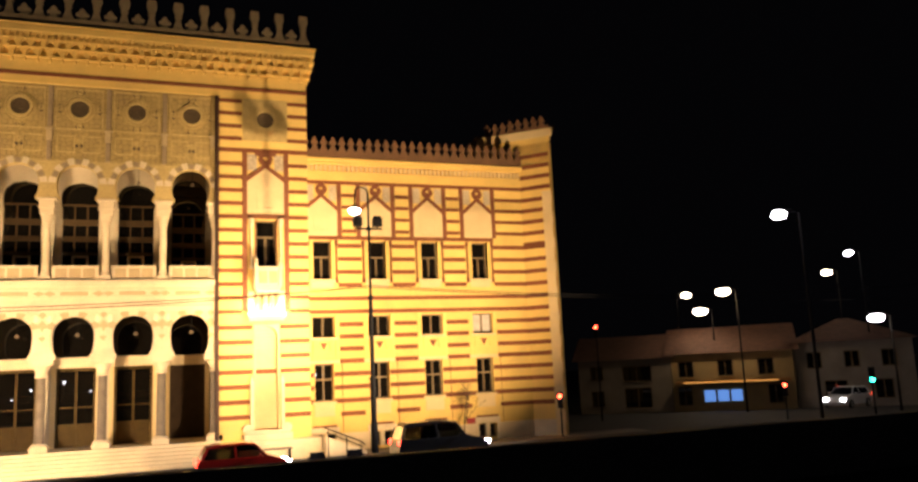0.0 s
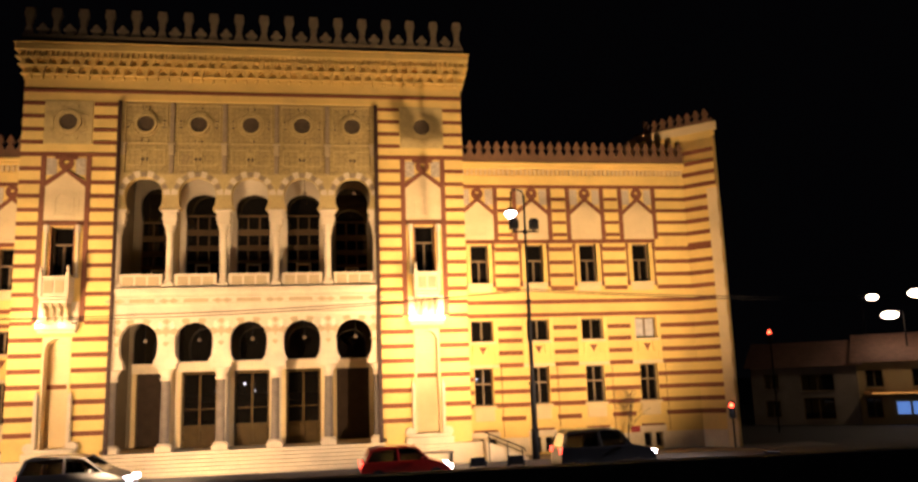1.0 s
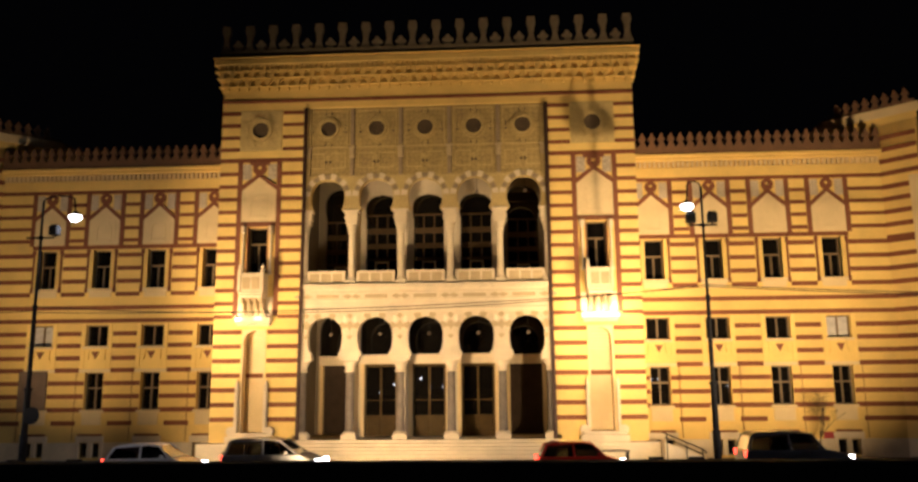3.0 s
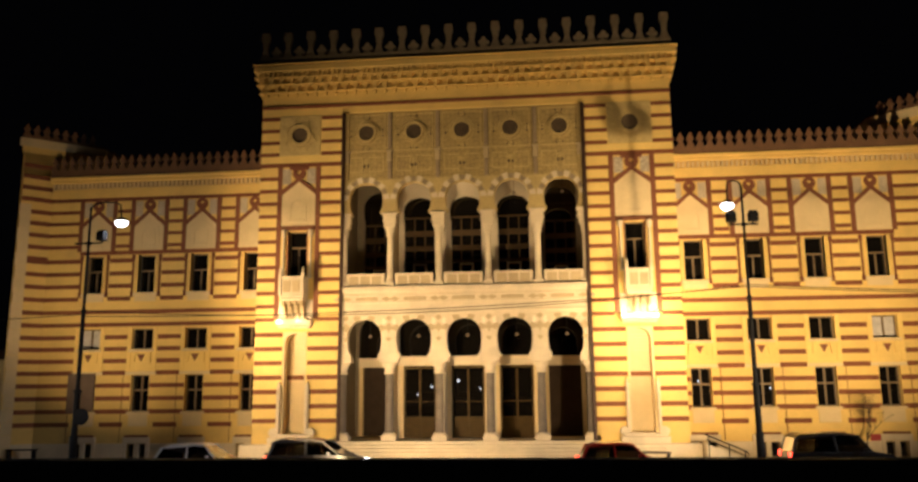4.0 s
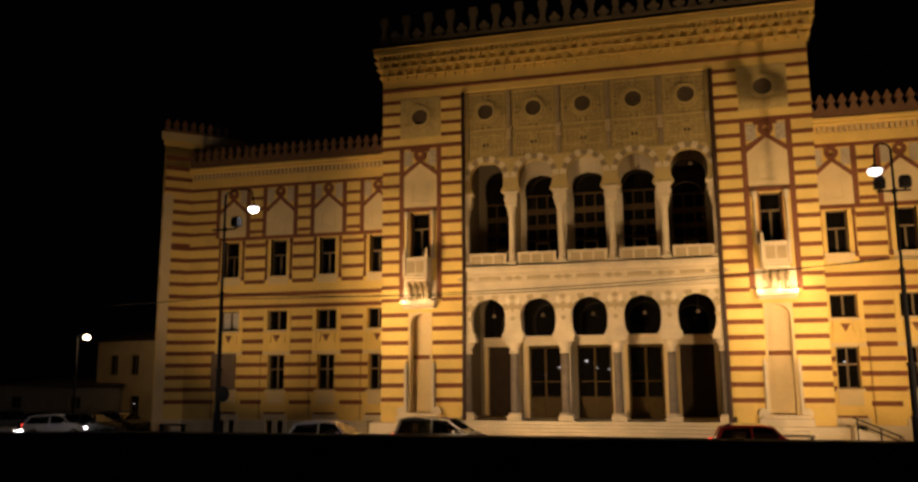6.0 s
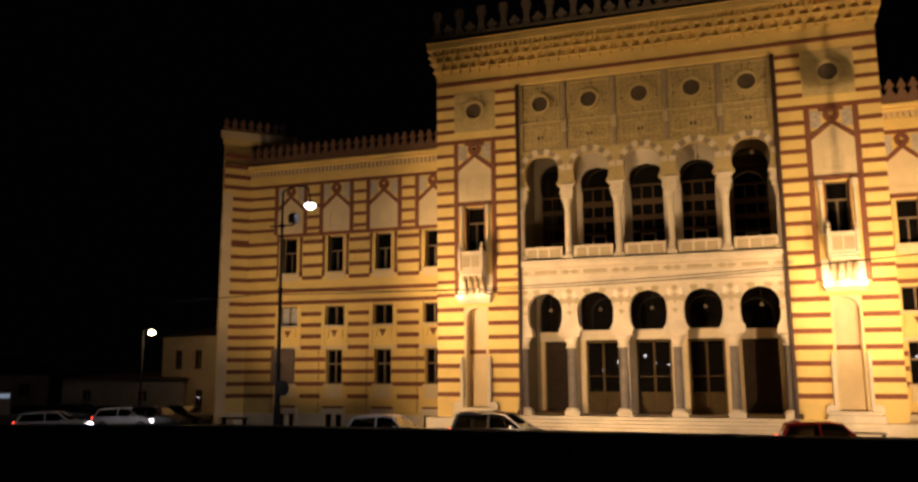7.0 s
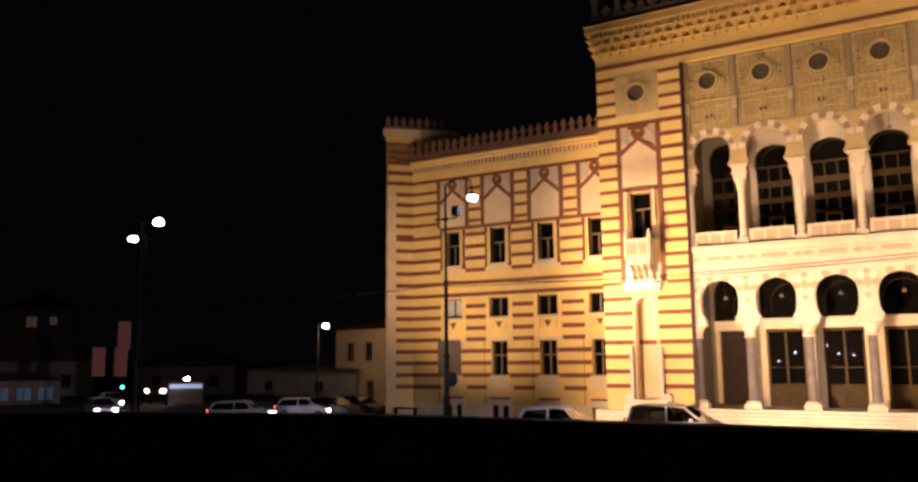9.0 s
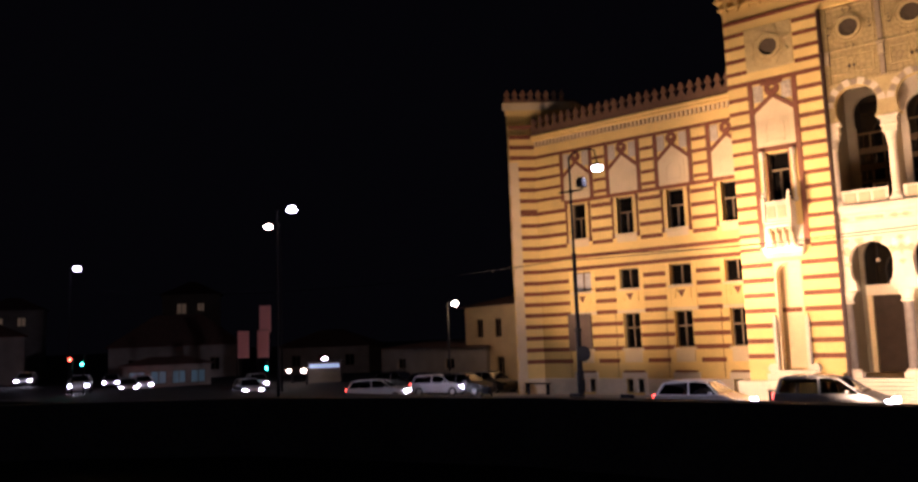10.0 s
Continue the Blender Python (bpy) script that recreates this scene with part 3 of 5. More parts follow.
for arcade, zs in ((low_arcade, "low"), (up_arcade, "up")):
    for k in range(-3, 3):
        x = (k + 0.5) * BAY
        if abs(x) > 7:
            x = math.copysign(6.98, x)
        if zs == "low":
            col = part("column", Build().lathe(x, 0.33, [(0.27, -0.7), (0.24, -0.6), (0.215, 2.5), (0.24, 2.6)], 14), GREYSTONE, arcade, "grey marble column shaft", True)
            part("base", Build().box(x - 0.42, x + 0.42, 0.0, 0.75, -1.1, -0.85).lathe(x, 0.33, [(0.4, -0.86), (0.4, -0.78), (0.31, -0.68)], 14), STONE, col)
            part("capital", Build().lathe(x, 0.33, [(0.26, 2.56), (0.31, 2.6), (0.31, 2.66), (0.25, 2.7), (0.29, 2.9), (0.42, 3.1), (0.45, 3.14), (0.38, 3.17), (0.38, 3.2)], 12).box(x - 0.55, x + 0.55, 0.0, 0.66, 3.2, 3.46), STONE, col)
        else:
            col = part("column", Build().lathe(x, 0.33, [(0.21, 8.0), (0.19, 8.1), (0.17, 10.5), (0.2, 10.55)], 12), STONE, arcade, "", True)
            part("base", Build().box(x - 0.3, x + 0.3, 0.0, 0.62, 7.45, 7.75).lathe(x, 0.33, [(0.28, 7.75), (0.28, 7.85), (0.2, 8.02)], 12), STONE, col)
            part("capital", Build().lathe(x, 0.33, [(0.18, 10.45), (0.24, 10.55), (0.22, 10.65), (0.3, 10.95), (0.33, 11.0)], 12).box(x - 0.33, x + 0.33, 0.06, 0.58, 11.0, 11.3).slab(x - 0.4, x + 0.4, 0.02, 0.58, 11.3, 11.42, 0.02).slab(x - 0.37, x + 0.37, 0.05, 0.57, 11.42, 11.72, 0.02).slab(x - 0.47, x + 0.47, 0.0, 0.58, 11.72, 11.87, 0.02), STONE, col)

# doors and windows at the back of the loggias
for k in range(-2, 3):
    cx = k * BAY
    dy = 1.9 if abs(k) == 2 else 0.0
    tr = part("transom", Build().slab(cx - 1.22, cx + 1.22, dy + 2.25, dy + 2.6, 3.05, 3.62, 0.02), STONE, back, "pale stone transom")
    for e in (-1, 1):
        part("jamb", Build().slab(cx + e * 1.1 - 0.13, cx + e * 1.1 + 0.13, dy + 2.34, dy + 2.7, -1.1, 3.05, 0.02), CREAM, back)
    part("lunette", Build().box(cx - 1.22, cx + 1.22, dy + 2.62, dy + 2.66, 3.62, 6.4), GLASS, back)
    if abs(k) == 2:
        part("blind_door", Build().slab(cx - 0.97, cx + 0.97, dy + 2.6, dy + 2.7, -1.1, 3.05, 0.03), BOARD, back, "dark brown blind door")
    else:
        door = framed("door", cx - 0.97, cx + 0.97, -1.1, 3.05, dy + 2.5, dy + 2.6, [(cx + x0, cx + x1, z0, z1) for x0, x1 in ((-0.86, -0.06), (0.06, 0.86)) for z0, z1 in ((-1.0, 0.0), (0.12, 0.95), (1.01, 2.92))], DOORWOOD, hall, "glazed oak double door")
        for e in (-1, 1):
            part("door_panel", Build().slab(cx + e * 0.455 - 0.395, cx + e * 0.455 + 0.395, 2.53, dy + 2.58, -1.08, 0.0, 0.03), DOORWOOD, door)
            part("pane", Build().box(cx + e * 0.455 - 0.395, cx + e * 0.455 + 0.395, dy + 2.55, dy + 2.57, 0.12, 2.9), GLASS, door)
    rows_ = ((7.5, 8.2), (8.3, 9.2), (9.36, 9.95), (10.25, 10.85), (11.19, 11.95))
    # frame and casement use dark colours that stand in for loggia shade
    w = framed("window", cx - 1.0, cx + 1.0, 7.45, 12.05, dy + 2.48, dy + 2.58, [(cx + x0, cx + x1, z0, z1) for x0, x1 in ((-0.92, -0.36), (-0.28, 0.28), (0.36, 0.92)) for z0, z1 in rows_], SHADEWOOD, hall, "brown framed loggia window")
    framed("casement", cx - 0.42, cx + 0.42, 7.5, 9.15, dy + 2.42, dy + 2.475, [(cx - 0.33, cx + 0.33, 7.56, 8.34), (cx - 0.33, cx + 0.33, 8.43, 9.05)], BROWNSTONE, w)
    part("pane", Build().box(cx - 1.04, cx + 1.04, dy + 2.6, dy + 2.63, 7.45, 14.1), GLASS, w)
    # hanging lanterns, switched off
    for zl, zc in ((4.75, 6.9),) + (((13.1, 14.6),) if k > 0 else ()):
        la = part("hanging_lantern", Build().lathe(cx + 0.1, 1.3, [(0.05, zl - 0.09), (0.1, zl - 0.07), (0.11, zl - 0.01), (0.05, zl + 0.1)], 10), GREYSTONE, hall, "pale hanging lantern under the vault")
        part("stem", Build().tube([(cx + 0.1, 1.3, zl + 0.1), (cx + 0.1, 1.3, zc)], 0.012, 5), IRON, la)

# -- carved wall over the upper arcade
cv = part("carved_wall", Build().box(-7.125, 7.125, 0.12, 0.9, 14.0, 18.1), CARVED, hall, "carved stone wall with a row of roundels")
for k in range(-2, 3):
    cx = k * BAY
    b = Build().ring(cx, 16.75, -0.02, 0.13, 0.47, 0.6, 26).ring(cx, 16.75, 0.05, 0.13, 0.68, 0.74, 26)
    r = part("roundel", b, RELIEF, cv, "round carved rosette")
    # rosette coloured dark where a deeper recess would be in shade
    part("rosette", Build().disc(cx, 16.75, 0.1, 0.48, 24).ring(cx, 16.75, 0.06, 0.12, 0.3, 0.36, 16).ring(cx, 16.75, 0.05, 0.12, 0.05, 0.16, 12), UMBER, r)
    for i in range(4):
        a = i * math.pi / 2
        px, pz = cx + 0.98 * math.cos(a), 16.75 + 0.98 * math.sin(a)
        part("knot", Build().ring(px, pz, 0.03, 0.13, 0.08, 0.15, 10), RELIEF, cv)
        for e in (-1, 1):
            ox, oz = e * 0.13 * abs(math.sin(a)), e * 0.13 * abs(math.cos(a))
            part("leaf", Build().prism([(px + ox - 0.09, pz + oz), (px + ox, pz + oz - 0.13), (px + ox + 0.09, pz + oz), (px + ox, pz + oz + 0.13)], 0.07, 0.125), UMBER, cv)
    frames = [(cx - 1.18, cx + 1.18, 15.62, 17.92)] + [(cx + e * 0.62 - 0.46, cx + e * 0.62 + 0.46, 14.35, 15.3) for e in (-1, 1)]
    for x0, x1, z0, z1 in frames:
        f = Build().slab(x0, x1, 0.075, 0.13, z0, z0 + 0.07, 0.01).slab(x0, x1, 0.075, 0.13, z1 - 0.07, z1, 0.01)
        f.slab(x0, x0 + 0.07, 0.075, 0.13, z0 + 0.07, z1 - 0.07, 0.01).slab(x1 - 0.07, x1, 0.075, 0.13, z0 + 0.07, z1 - 0.07, 0.01)
        part("panel_frame", f, RELIEF, cv)
    for e in (-1, 1):
        part("leaf", Build().prism([(cx + e * 0.12 - 0.09, 14.72), (cx + e * 0.12, 14.6), (cx + e * 0.12 + 0.09, 14.72), (cx + e * 0.12, 14.84)], 0.06, 0.125), UMBER, cv)
    part("knot", Build().ring(cx, 15.0, 0.04, 0.13, 0.05, 0.13, 10), RELIEF, cv)
for k in range(-3, 3):
    x = (k + 0.5) * BAY
    if abs(x) > 7:
        x = math.copysign(6.85, x)
    part("strip_pilaster", Build().slab(x - 0.12, x + 0.12, 0.02, 0.13, 15.75, 18.0, 0.03), BROWNSTONE if abs(x) < 6 else RELIEF, cv)
    part("strip_pilaster", Build().slab(x - 0.12, x + 0.12, 0.0, 0.13, 13.9, 14.95, 0.03), BROWNSTONE if abs(x) < 6 else RELIEF, cv)
    part("boss", Build().slab(x - 0.15, x + 0.15, -0.04, 0.13, 14.95, 15.55, 0.04).slab(x - 0.2, x + 0.2, -0.05, 0.13, 15.55, 15.66, 0.02), BUFF, cv)
# downpipes beside the arcade
for s in (-1, 1):
    part("downpipe", Build().tube([(s * 7.05, -0.12, 18.0), (s * 7.05, -0.12, 8.0), (s * 7.1, -0.12, -1.2)], 0.11, 8), PIPE, hall, "dark rusty downpipe")

# -- frieze, stalactite cornice and merlons of the block
part("frieze_wall", Build().slab(-7.17, 7.17, -0.02, 0.9, 18.05, 21.0, 0.01), YELLOW, hall)
part("brick_band", Build().slab(-12.12, 12.12, -0.06, 0.0, 18.45, 18.66, 0.02), RED, hall)
corn = part("cornice", Build().box(-12.1, 12.1, -0.03, 0.6, 19.2, 20.8), YELLOW, hall, "stepped stalactite cornice")
for z0, z1, out in ((19.42, 19.5, 0.2), (19.9, 19.98, 0.33), (19.98, 20.32, 0.1), (20.32, 20.4, 0.44), (20.4, 20.7, 0.24)):
    part("moulding", Build().box(-12.1 - out, 12.1 + out, -out, 0.5, z0, z1 - 0.004), YELLOW, corn)


def corbel_mesh(w, z0, z1, front, foot):
    """A stalactite post between two sunk cells: a slim foot, a shaft and a spreading head."""
    b = Build()
    h = z1 - z0
    for t0, t1, half in ((0.0, 0.45, 0.17), (0.45, 0.75, 0.24), (0.75, 1.0, 0.36)):
        b.slab(-w * half, w * half, -front, 0.0, z0 + h * t0, z0 + h * t1, 0.015)
    if foot:
        b.slab(-w * 0.12, w * 0.12, -front * 0.7, 0.0, z0 - 0.08 - foot, z0 - 0.08, 0.03)
    return b.mesh("corbel", YELLOW)


for count, z0, z1, front, foot, shift in ((40, 19.5, 19.9, 0.23, 0.22, 0.0), (40, 19.98, 20.32, 0.36, 0.0, 0.5), (80, 20.4, 20.7, 0.46, 0.0, 0.0)):
    step_ = 24.2 / count
    cell = corbel_mesh(step_, z0, z1, front, foot)
    for i in range(count + (1 if shift else 0)):
        shared("corbel", cell, corn, (-12.1 + step_ * (i + 0.5 - shift), 0, 0))
    for e in (-1, 1):
        for i in range(3):
            shared("corbel", cell, corn, (e * 12.1, 0.3 + i * step_, 0), turn=e * math.pi / 2)
part("fascia", Build().slab(-12.56, 12.56, -0.52, 1.2, 20.7, 21.12, 0.05), YELLOW, corn)
part("fascia", Build().slab(-12.62, 12.62, -0.58, 1.2, 21.12, 21.2, 0.02), YELLOW, corn)
part("gutter", Build().box(-12.3, 12.3, -0.3, 1.0, 21.2, 21.42), ROOFING, corn)


def merlon_mesh(name, w, h, mat, pointed=False):
    """A tall balustrade merlon: broad foot, narrow waist and a trefoil head."""
    prof = [(0.6, 0), (0.56, 0.08), (0.36, 0.2), (0.2, 0.4), (0.2, 0.5), (0.3, 0.54), (0.21, 0.58), (0.32, 0.68), (0.43, 0.78), (0.42, 0.87), (0.31, 0.89), (0.38, 0.93), (0.36, 1.0)]
    if pointed:
        prof = [(0.5, 0), (0.46, 0.14), (0.26, 0.3), (0.2, 0.42), (0.44, 0.5), (0.46, 0.64), (0.24, 0.72), (0.22, 0.84), (0.03, 1.0)]
    out = [(w * a, h * b) for a, b in prof] + [(-w * a, h * b) for a, b in reversed(prof)]
    return Build().prism(out, -0.14, 0.14).mesh(name, mat)


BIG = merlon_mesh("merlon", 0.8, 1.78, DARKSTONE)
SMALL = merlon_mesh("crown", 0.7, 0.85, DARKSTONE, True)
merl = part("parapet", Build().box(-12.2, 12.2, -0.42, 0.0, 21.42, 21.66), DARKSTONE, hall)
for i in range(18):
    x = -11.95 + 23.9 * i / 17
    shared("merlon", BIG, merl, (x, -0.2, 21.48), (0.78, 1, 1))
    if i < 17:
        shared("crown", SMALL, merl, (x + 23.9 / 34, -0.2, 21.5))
part("roof", Build().box(-12.3, 12.3, 0.4, 14, 20.9, 21.2), ROOFING, hall)
part("wall", Build().box(-12.1, 12.1, 14, 14.5, -2.4, 21.0), YELLOW, hall)

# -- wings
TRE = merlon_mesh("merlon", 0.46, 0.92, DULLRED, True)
UPST = (9.92, 9.1, 8.3, 7.49)
LOST = (5.08, 4.35, 3.61, 2.88, 2.11, 1.33, 0.54, -0.24)
for s in (-1, 1):
    holes = []
    for bx in BAYS:
        c = s * bx
        holes += [(c - 0.55, c + 0.55, 7.85, 10.25), (c - 0.68, c + 0.68, 4.32, 5.6), (c - 0.57, c + 0.57, 0.53, 2.75), (c - 0.62, c + 0.62, -2.25, -1.38)]
    a, b_ = sorted((s * 12.1, s * 27.0))
    wing = part("wall", pierced(Build(), a, b_, -2.4, 15.4, WINGY, WINGY + 0.7, holes), YELLOW, hall, "yellow wing wall with red brick bands")
    part("wall", Build().box(a, b_, 13.5, 14.0, -2.4, 15.4), YELLOW, hall)
    part("roof", Build().box(a, b_, WINGY + 0.5, 14, 15.3, 15.5), ROOFING, hall)
    Y = WINGY
    # full bands
    bands(wing, s * 12.1, s * 27.0, (6.66, 5.86), Y, 0.25, BAND)
    bands(wing, s * 12.1, s * 27.0, (13.92,), Y, 0.22, BAND)
    edges = [12.1] + [e for bx in BAYS for e in (bx - 0.98, bx + 0.98)] + [27.0]
    for i in range(0, len(edges), 2):
        bands(wing, s * edges[i], s * edges[i + 1], UPST, Y, 0.26, BAND)
        bands(wing, s * edges[i], s * edges[i + 1], (9.5, 8.7, 7.9), Y, 0.5, COURSE, "stone_course", 0.015)
        bands(wing, s * edges[i], s * edges[i + 1], LOST, Y, 0.27, BAND)
    for z in LOST[4:7]:
        for k, bx in enumerate(BAYS):
            for e in (-1, 1):
                bands(wing, s * (bx + e * 0.6), s * (bx + e * 0.98), (z,), Y, 0.27, BAND)
    # blocks between the pointed panels
    edges = [12.1] + [e for bx in BAYS for e in (bx - 1.28, bx + 1.28)] + [27.0]
    for i in range(0, len(edges), 2):
        bands(wing, s * edges[i], s * edges[i + 1], (13.12, 12.38, 11.62, 10.85), Y, 0.22, BAND)
        bands(wing, s * edges[i], s * edges[i + 1], (13.5, 12.75, 12.0, 11.24), Y, 0.48, COURSE, "stone_course", 0.02)
    bands(wing, s * 12.1, s * 24.8, (10.42,), Y, 0.24, BAND)
    for k, bx in enumerate(BAYS):
        c = s * bx
        fr = Build()
        for e in (-1, 1):
            fr.slab(c + e * 1.12 - 0.14, c + e * 1.12 + 0.14, Y - 0.05, Y + 0.05, 10.53, 13.82)
            fr.prism([(c + e * 0.98, 12.1), (c + e * 0.98, 12.4), (c + e * 0.1, 13.15), (c - e * 0.1, 13.05)], Y - 0.07, Y + 0.05)
            fr.prism([(c - e * 0.32, 12.82), (c + e * 0.1, 13.15), (c + e * 0.36, 13.5), (c + e * 0.26, 13.68), (c - e * 0.1, 13.28)], Y - 0.075, Y + 0.05)
        fr.ring(c, 13.46, Y - 0.09, Y + 0.05, 0.15, 0.36, 18)
        part("terracotta_frame", fr, REDMAT, wing)
        pan = Build().prism([(c - 0.98, 10.55), (c + 0.98, 10.55), (c + 0.98, 12.1), (c, 12.98), (c - 0.98, 12.1)], Y - 0.02, Y + 0.05)
        pan.prism([(c - 0.72, 10.7), (c + 0.72, 10.7), (c + 0.72, 11.95), (c, 12.6), (c - 0.72, 11.95)], Y - 0.05, Y + 0.03)
        pan.ring(c, 11.5, Y - 0.085, Y, 0.4, 0.5, 20, 0, math.pi)
        pan.slab(c - 0.5, c - 0.4, Y - 0.085, Y, 10.75, 11.5, 0.01).slab(c + 0.4, c + 0.5, Y - 0.085, Y, 10.75, 11.5, 0.01).slab(c - 0.38, c + 0.38, Y - 0.09, Y, 10.7, 10.92, 0.02)
        part("pointed_panel", pan, CREAM, wing)
        for e in (-1, 1):
            part("spandrel", Build().slab(c + e * 0.72 - 0.24, c + e * 0.72 + 0.24, Y - 0.03, Y + 0.04, 12.75, 13.74), SPANDREL, wing)
        # upper window
        w = sash(hall, c, 7.85, 10.25, 1.1, Y + 0.32, 0.42)
        for e in (-1, 1):
            part("jamb", Build().slab(c + e * 0.66 - 0.11, c + e * 0.66 + 0.11, Y - 0.06, Y + 0.3, 7.85, 10.28, 0.02), YELLOW, w)
            part("colonette", Build().lathe(c + e * 0.88, Y - 0.06, [(0.1, 7.6), (0.1, 7.85), (0.06, 7.95), (0.06, 9.9), (0.1, 10.0), (0.11, 10.25)], 8), REDMAT, w)
        part("sill", Build().slab(c - 0.78, c + 0.78, Y - 0.14, Y + 0.3, 7.62, 7.85, 0.03).slab(c - 0.7, c + 0.7, Y - 0.04, Y, 7.3, 7.62, 0.02), CREAM, w)
        # small square window with bracketed apron
        lit = s > 0 and k == 3
        w = sash(hall, c, 4.32, 5.6, 1.36, Y + 0.25, 0, "full", CURTAIN if lit or (s < 0 and k == 3) else GLASS)
        sur = Build()
        for e in (-1, 1):
            sur.slab(c + e * 0.82 - 0.13, c + e * 0.82 + 0.13, Y - 0.05, Y + 0.05, 3.0, 5.72, 0.02)
            sur.prism([(c + e * 0.42, 3.5), (c + e * 0.62, 3.5), (c + e * 0.62, 4.12), (c + e * 0.3, 4.12)], Y - 0.14, Y)
        sur.slab(c - 0.69, c + 0.69, Y - 0.03, Y + 0.05, 2.95, 4.18, 0.02)
        part("surround", sur, YBLOCK, w)
        part("sill", Build().slab(c - 0.8, c + 0.8, Y - 0.16, Y + 0.2, 4.16, 4.32, 0.03), CREAM, w)
        part("apron_ornament", Build().prism([(c - 0.24, 4.0), (c, 3.55), (c + 0.24, 4.0)], Y - 0.08, Y), REDMAT, w)
        # ground floor window
        w = sash(hall, c, 0.53, 2.75, 1.14, Y + 0.3, 0.42, "full", BOARD if s < 0 and k == 3 else GLASS)
        part("surround", Build().slab(c - 0.98, c - 0.58, Y - 0.03, Y + 0.04, 2.75, 2.95, 0.02).slab(c + 0.58, c + 0.98, Y - 0.03, Y + 0.04, 2.75, 2.95, 0.02).slab(c - 0.57, c + 0.57, Y - 0.03, Y + 0.04, 2.76, 2.95, 0.02), CREAM, w)
        part("sill", Build().slab(c - 0.72, c + 0.72, Y - 0.12, Y + 0.2, 0.36, 0.53, 0.03).slab(c - 0.6, c + 0.6, Y - 0.05, Y, -0.35, 0.36, 0.02), CREAM, w)
        # basement window with a white hood
        w = sash(hall, c, -2.25, -1.38, 1.24, Y + 0.2, 0, "full")
        part("surround", Build().slab(c - 0.85, c - 0.62, Y - 0.1, Y + 0.1, -2.4, -1.36, 0.02).slab(c + 0.62, c + 0.85, Y - 0.1, Y + 0.1, -2.4, -1.36, 0.02).slab(c - 0.85, c + 0.85, Y - 0.1, Y + 0.1, -1.36, -0.98, 0.02).slab(c - 0.14, c + 0.14, Y - 0.05, Y + 0.18, -2.25, -1.38, 0.02), STONE, w)
        part("hood", Build().slab(c - 0.7, c + 0.7, Y - 0.18, Y, -0.98, -0.86, 0.03), REDMAT, w)
    # slender downpipes between the bays
    for bx in BAYS:
        part("conduit", Build().tube([(s * (bx + 1.08), Y - 0.06, 3.0), (s * (bx + 1.1), Y - 0.06, -1.3)], 0.02, 6), REDMAT, hall)
    pe = [12.1] + [e for bx in BAYS for e in (bx - 0.85, bx + 0.85)] + [27.0]
    for i in range(0, len(pe), 2):
        a2, b2 = sorted((s * pe[i], s * pe[i + 1]))
        part("plinth", Build().slab(a2, b2, Y - 0.08, Y + 0.05, -2.4, -1.36, 0.03), STONE, hall)
    # cornice with dentils, red parapet and trefoil merlons
    cor = part("cornice", Build().slab(a, b_, Y - 0.45, Y + 0.4, 15.2, 15.42, 0.04), YELLOW, hall)
    part("moulding", Build().slab(a, b_, Y - 0.06, Y + 0.1, 14.05, 14.62, 0.02), YELLOW, cor)
    part("moulding", Build().slab(a, b_, Y - 0.32, Y + 0.1, 15.0, 15.2, 0.04), YELLOW, cor)
    de = Build()
    for i in range(52):
        x = s * (12.25 + i * 0.285)
        de.box(x - 0.07, x + 0.07, Y - 0.24, Y, 14.66, 14.98)
    tagged(part("dentil", de, CREAM, cor), kind="stuff")
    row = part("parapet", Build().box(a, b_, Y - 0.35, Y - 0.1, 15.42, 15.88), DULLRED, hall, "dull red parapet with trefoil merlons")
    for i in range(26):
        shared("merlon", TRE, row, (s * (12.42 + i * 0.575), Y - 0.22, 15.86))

    # -- corner tower: a canted face towards the river with a quoined edge
    fx, fy = s * 27.0, Y
    edge = 28.5 if s > 0 else 28.27
    gx, gy = s * edge, Y - (edge - 27.0)
    turn = math.atan2(gy - fy, gx - fx)
    L = math.hypot(gx - fx, gy - fy)
    ct = empty("corner_tower", "", "")
    ct.parent = hall
    ct.matrix_basis = Matrix.Translation((fx, fy, 0)) @ Matrix.Rotation(turn, 4, "Z")
    fside = -1 if s > 0 else 1      # which way the front looks in the turned frame
    b = Build()
    lo, hi = (0.0, 0.6) if s > 0 else (-0.6, 0.0)
    b.box(-0.3, L, lo, hi, -2.4, 17.0)
    tw = part("wall", b, YELLOW, ct)

    def face(x0, x1, z0, z1, proud, mat, name):
        yb = (-proud, 0.05) if s > 0 else (-0.05, proud)
        return part(name, Build().box(x0, x1, yb[0], yb[1], z0, z1), mat, tw)

    for z in (16.12, 15.4, 14.67, 13.92, 13.12, 12.38, 11.62, 10.85, 10.1, *UPST, 6.66, 5.86, *LOST):
        face(0.0, L - (0.0 if z > 13.7 else 0.6), z - 0.14, z + 0.14, 0.03, RED, "brick_band")
    for i in range(20):
        z0 = -2.4 + 16.0 * i / 20
        face(L - 0.6, L + (0.07 if i % 2 else 0.01), z0 + 0.01, z0 + 0.79, 0.05, CREAM, "quoin")
    face(0.0, L - 0.6, -2.4, -1.36, 0.08, STONE, "plinth")
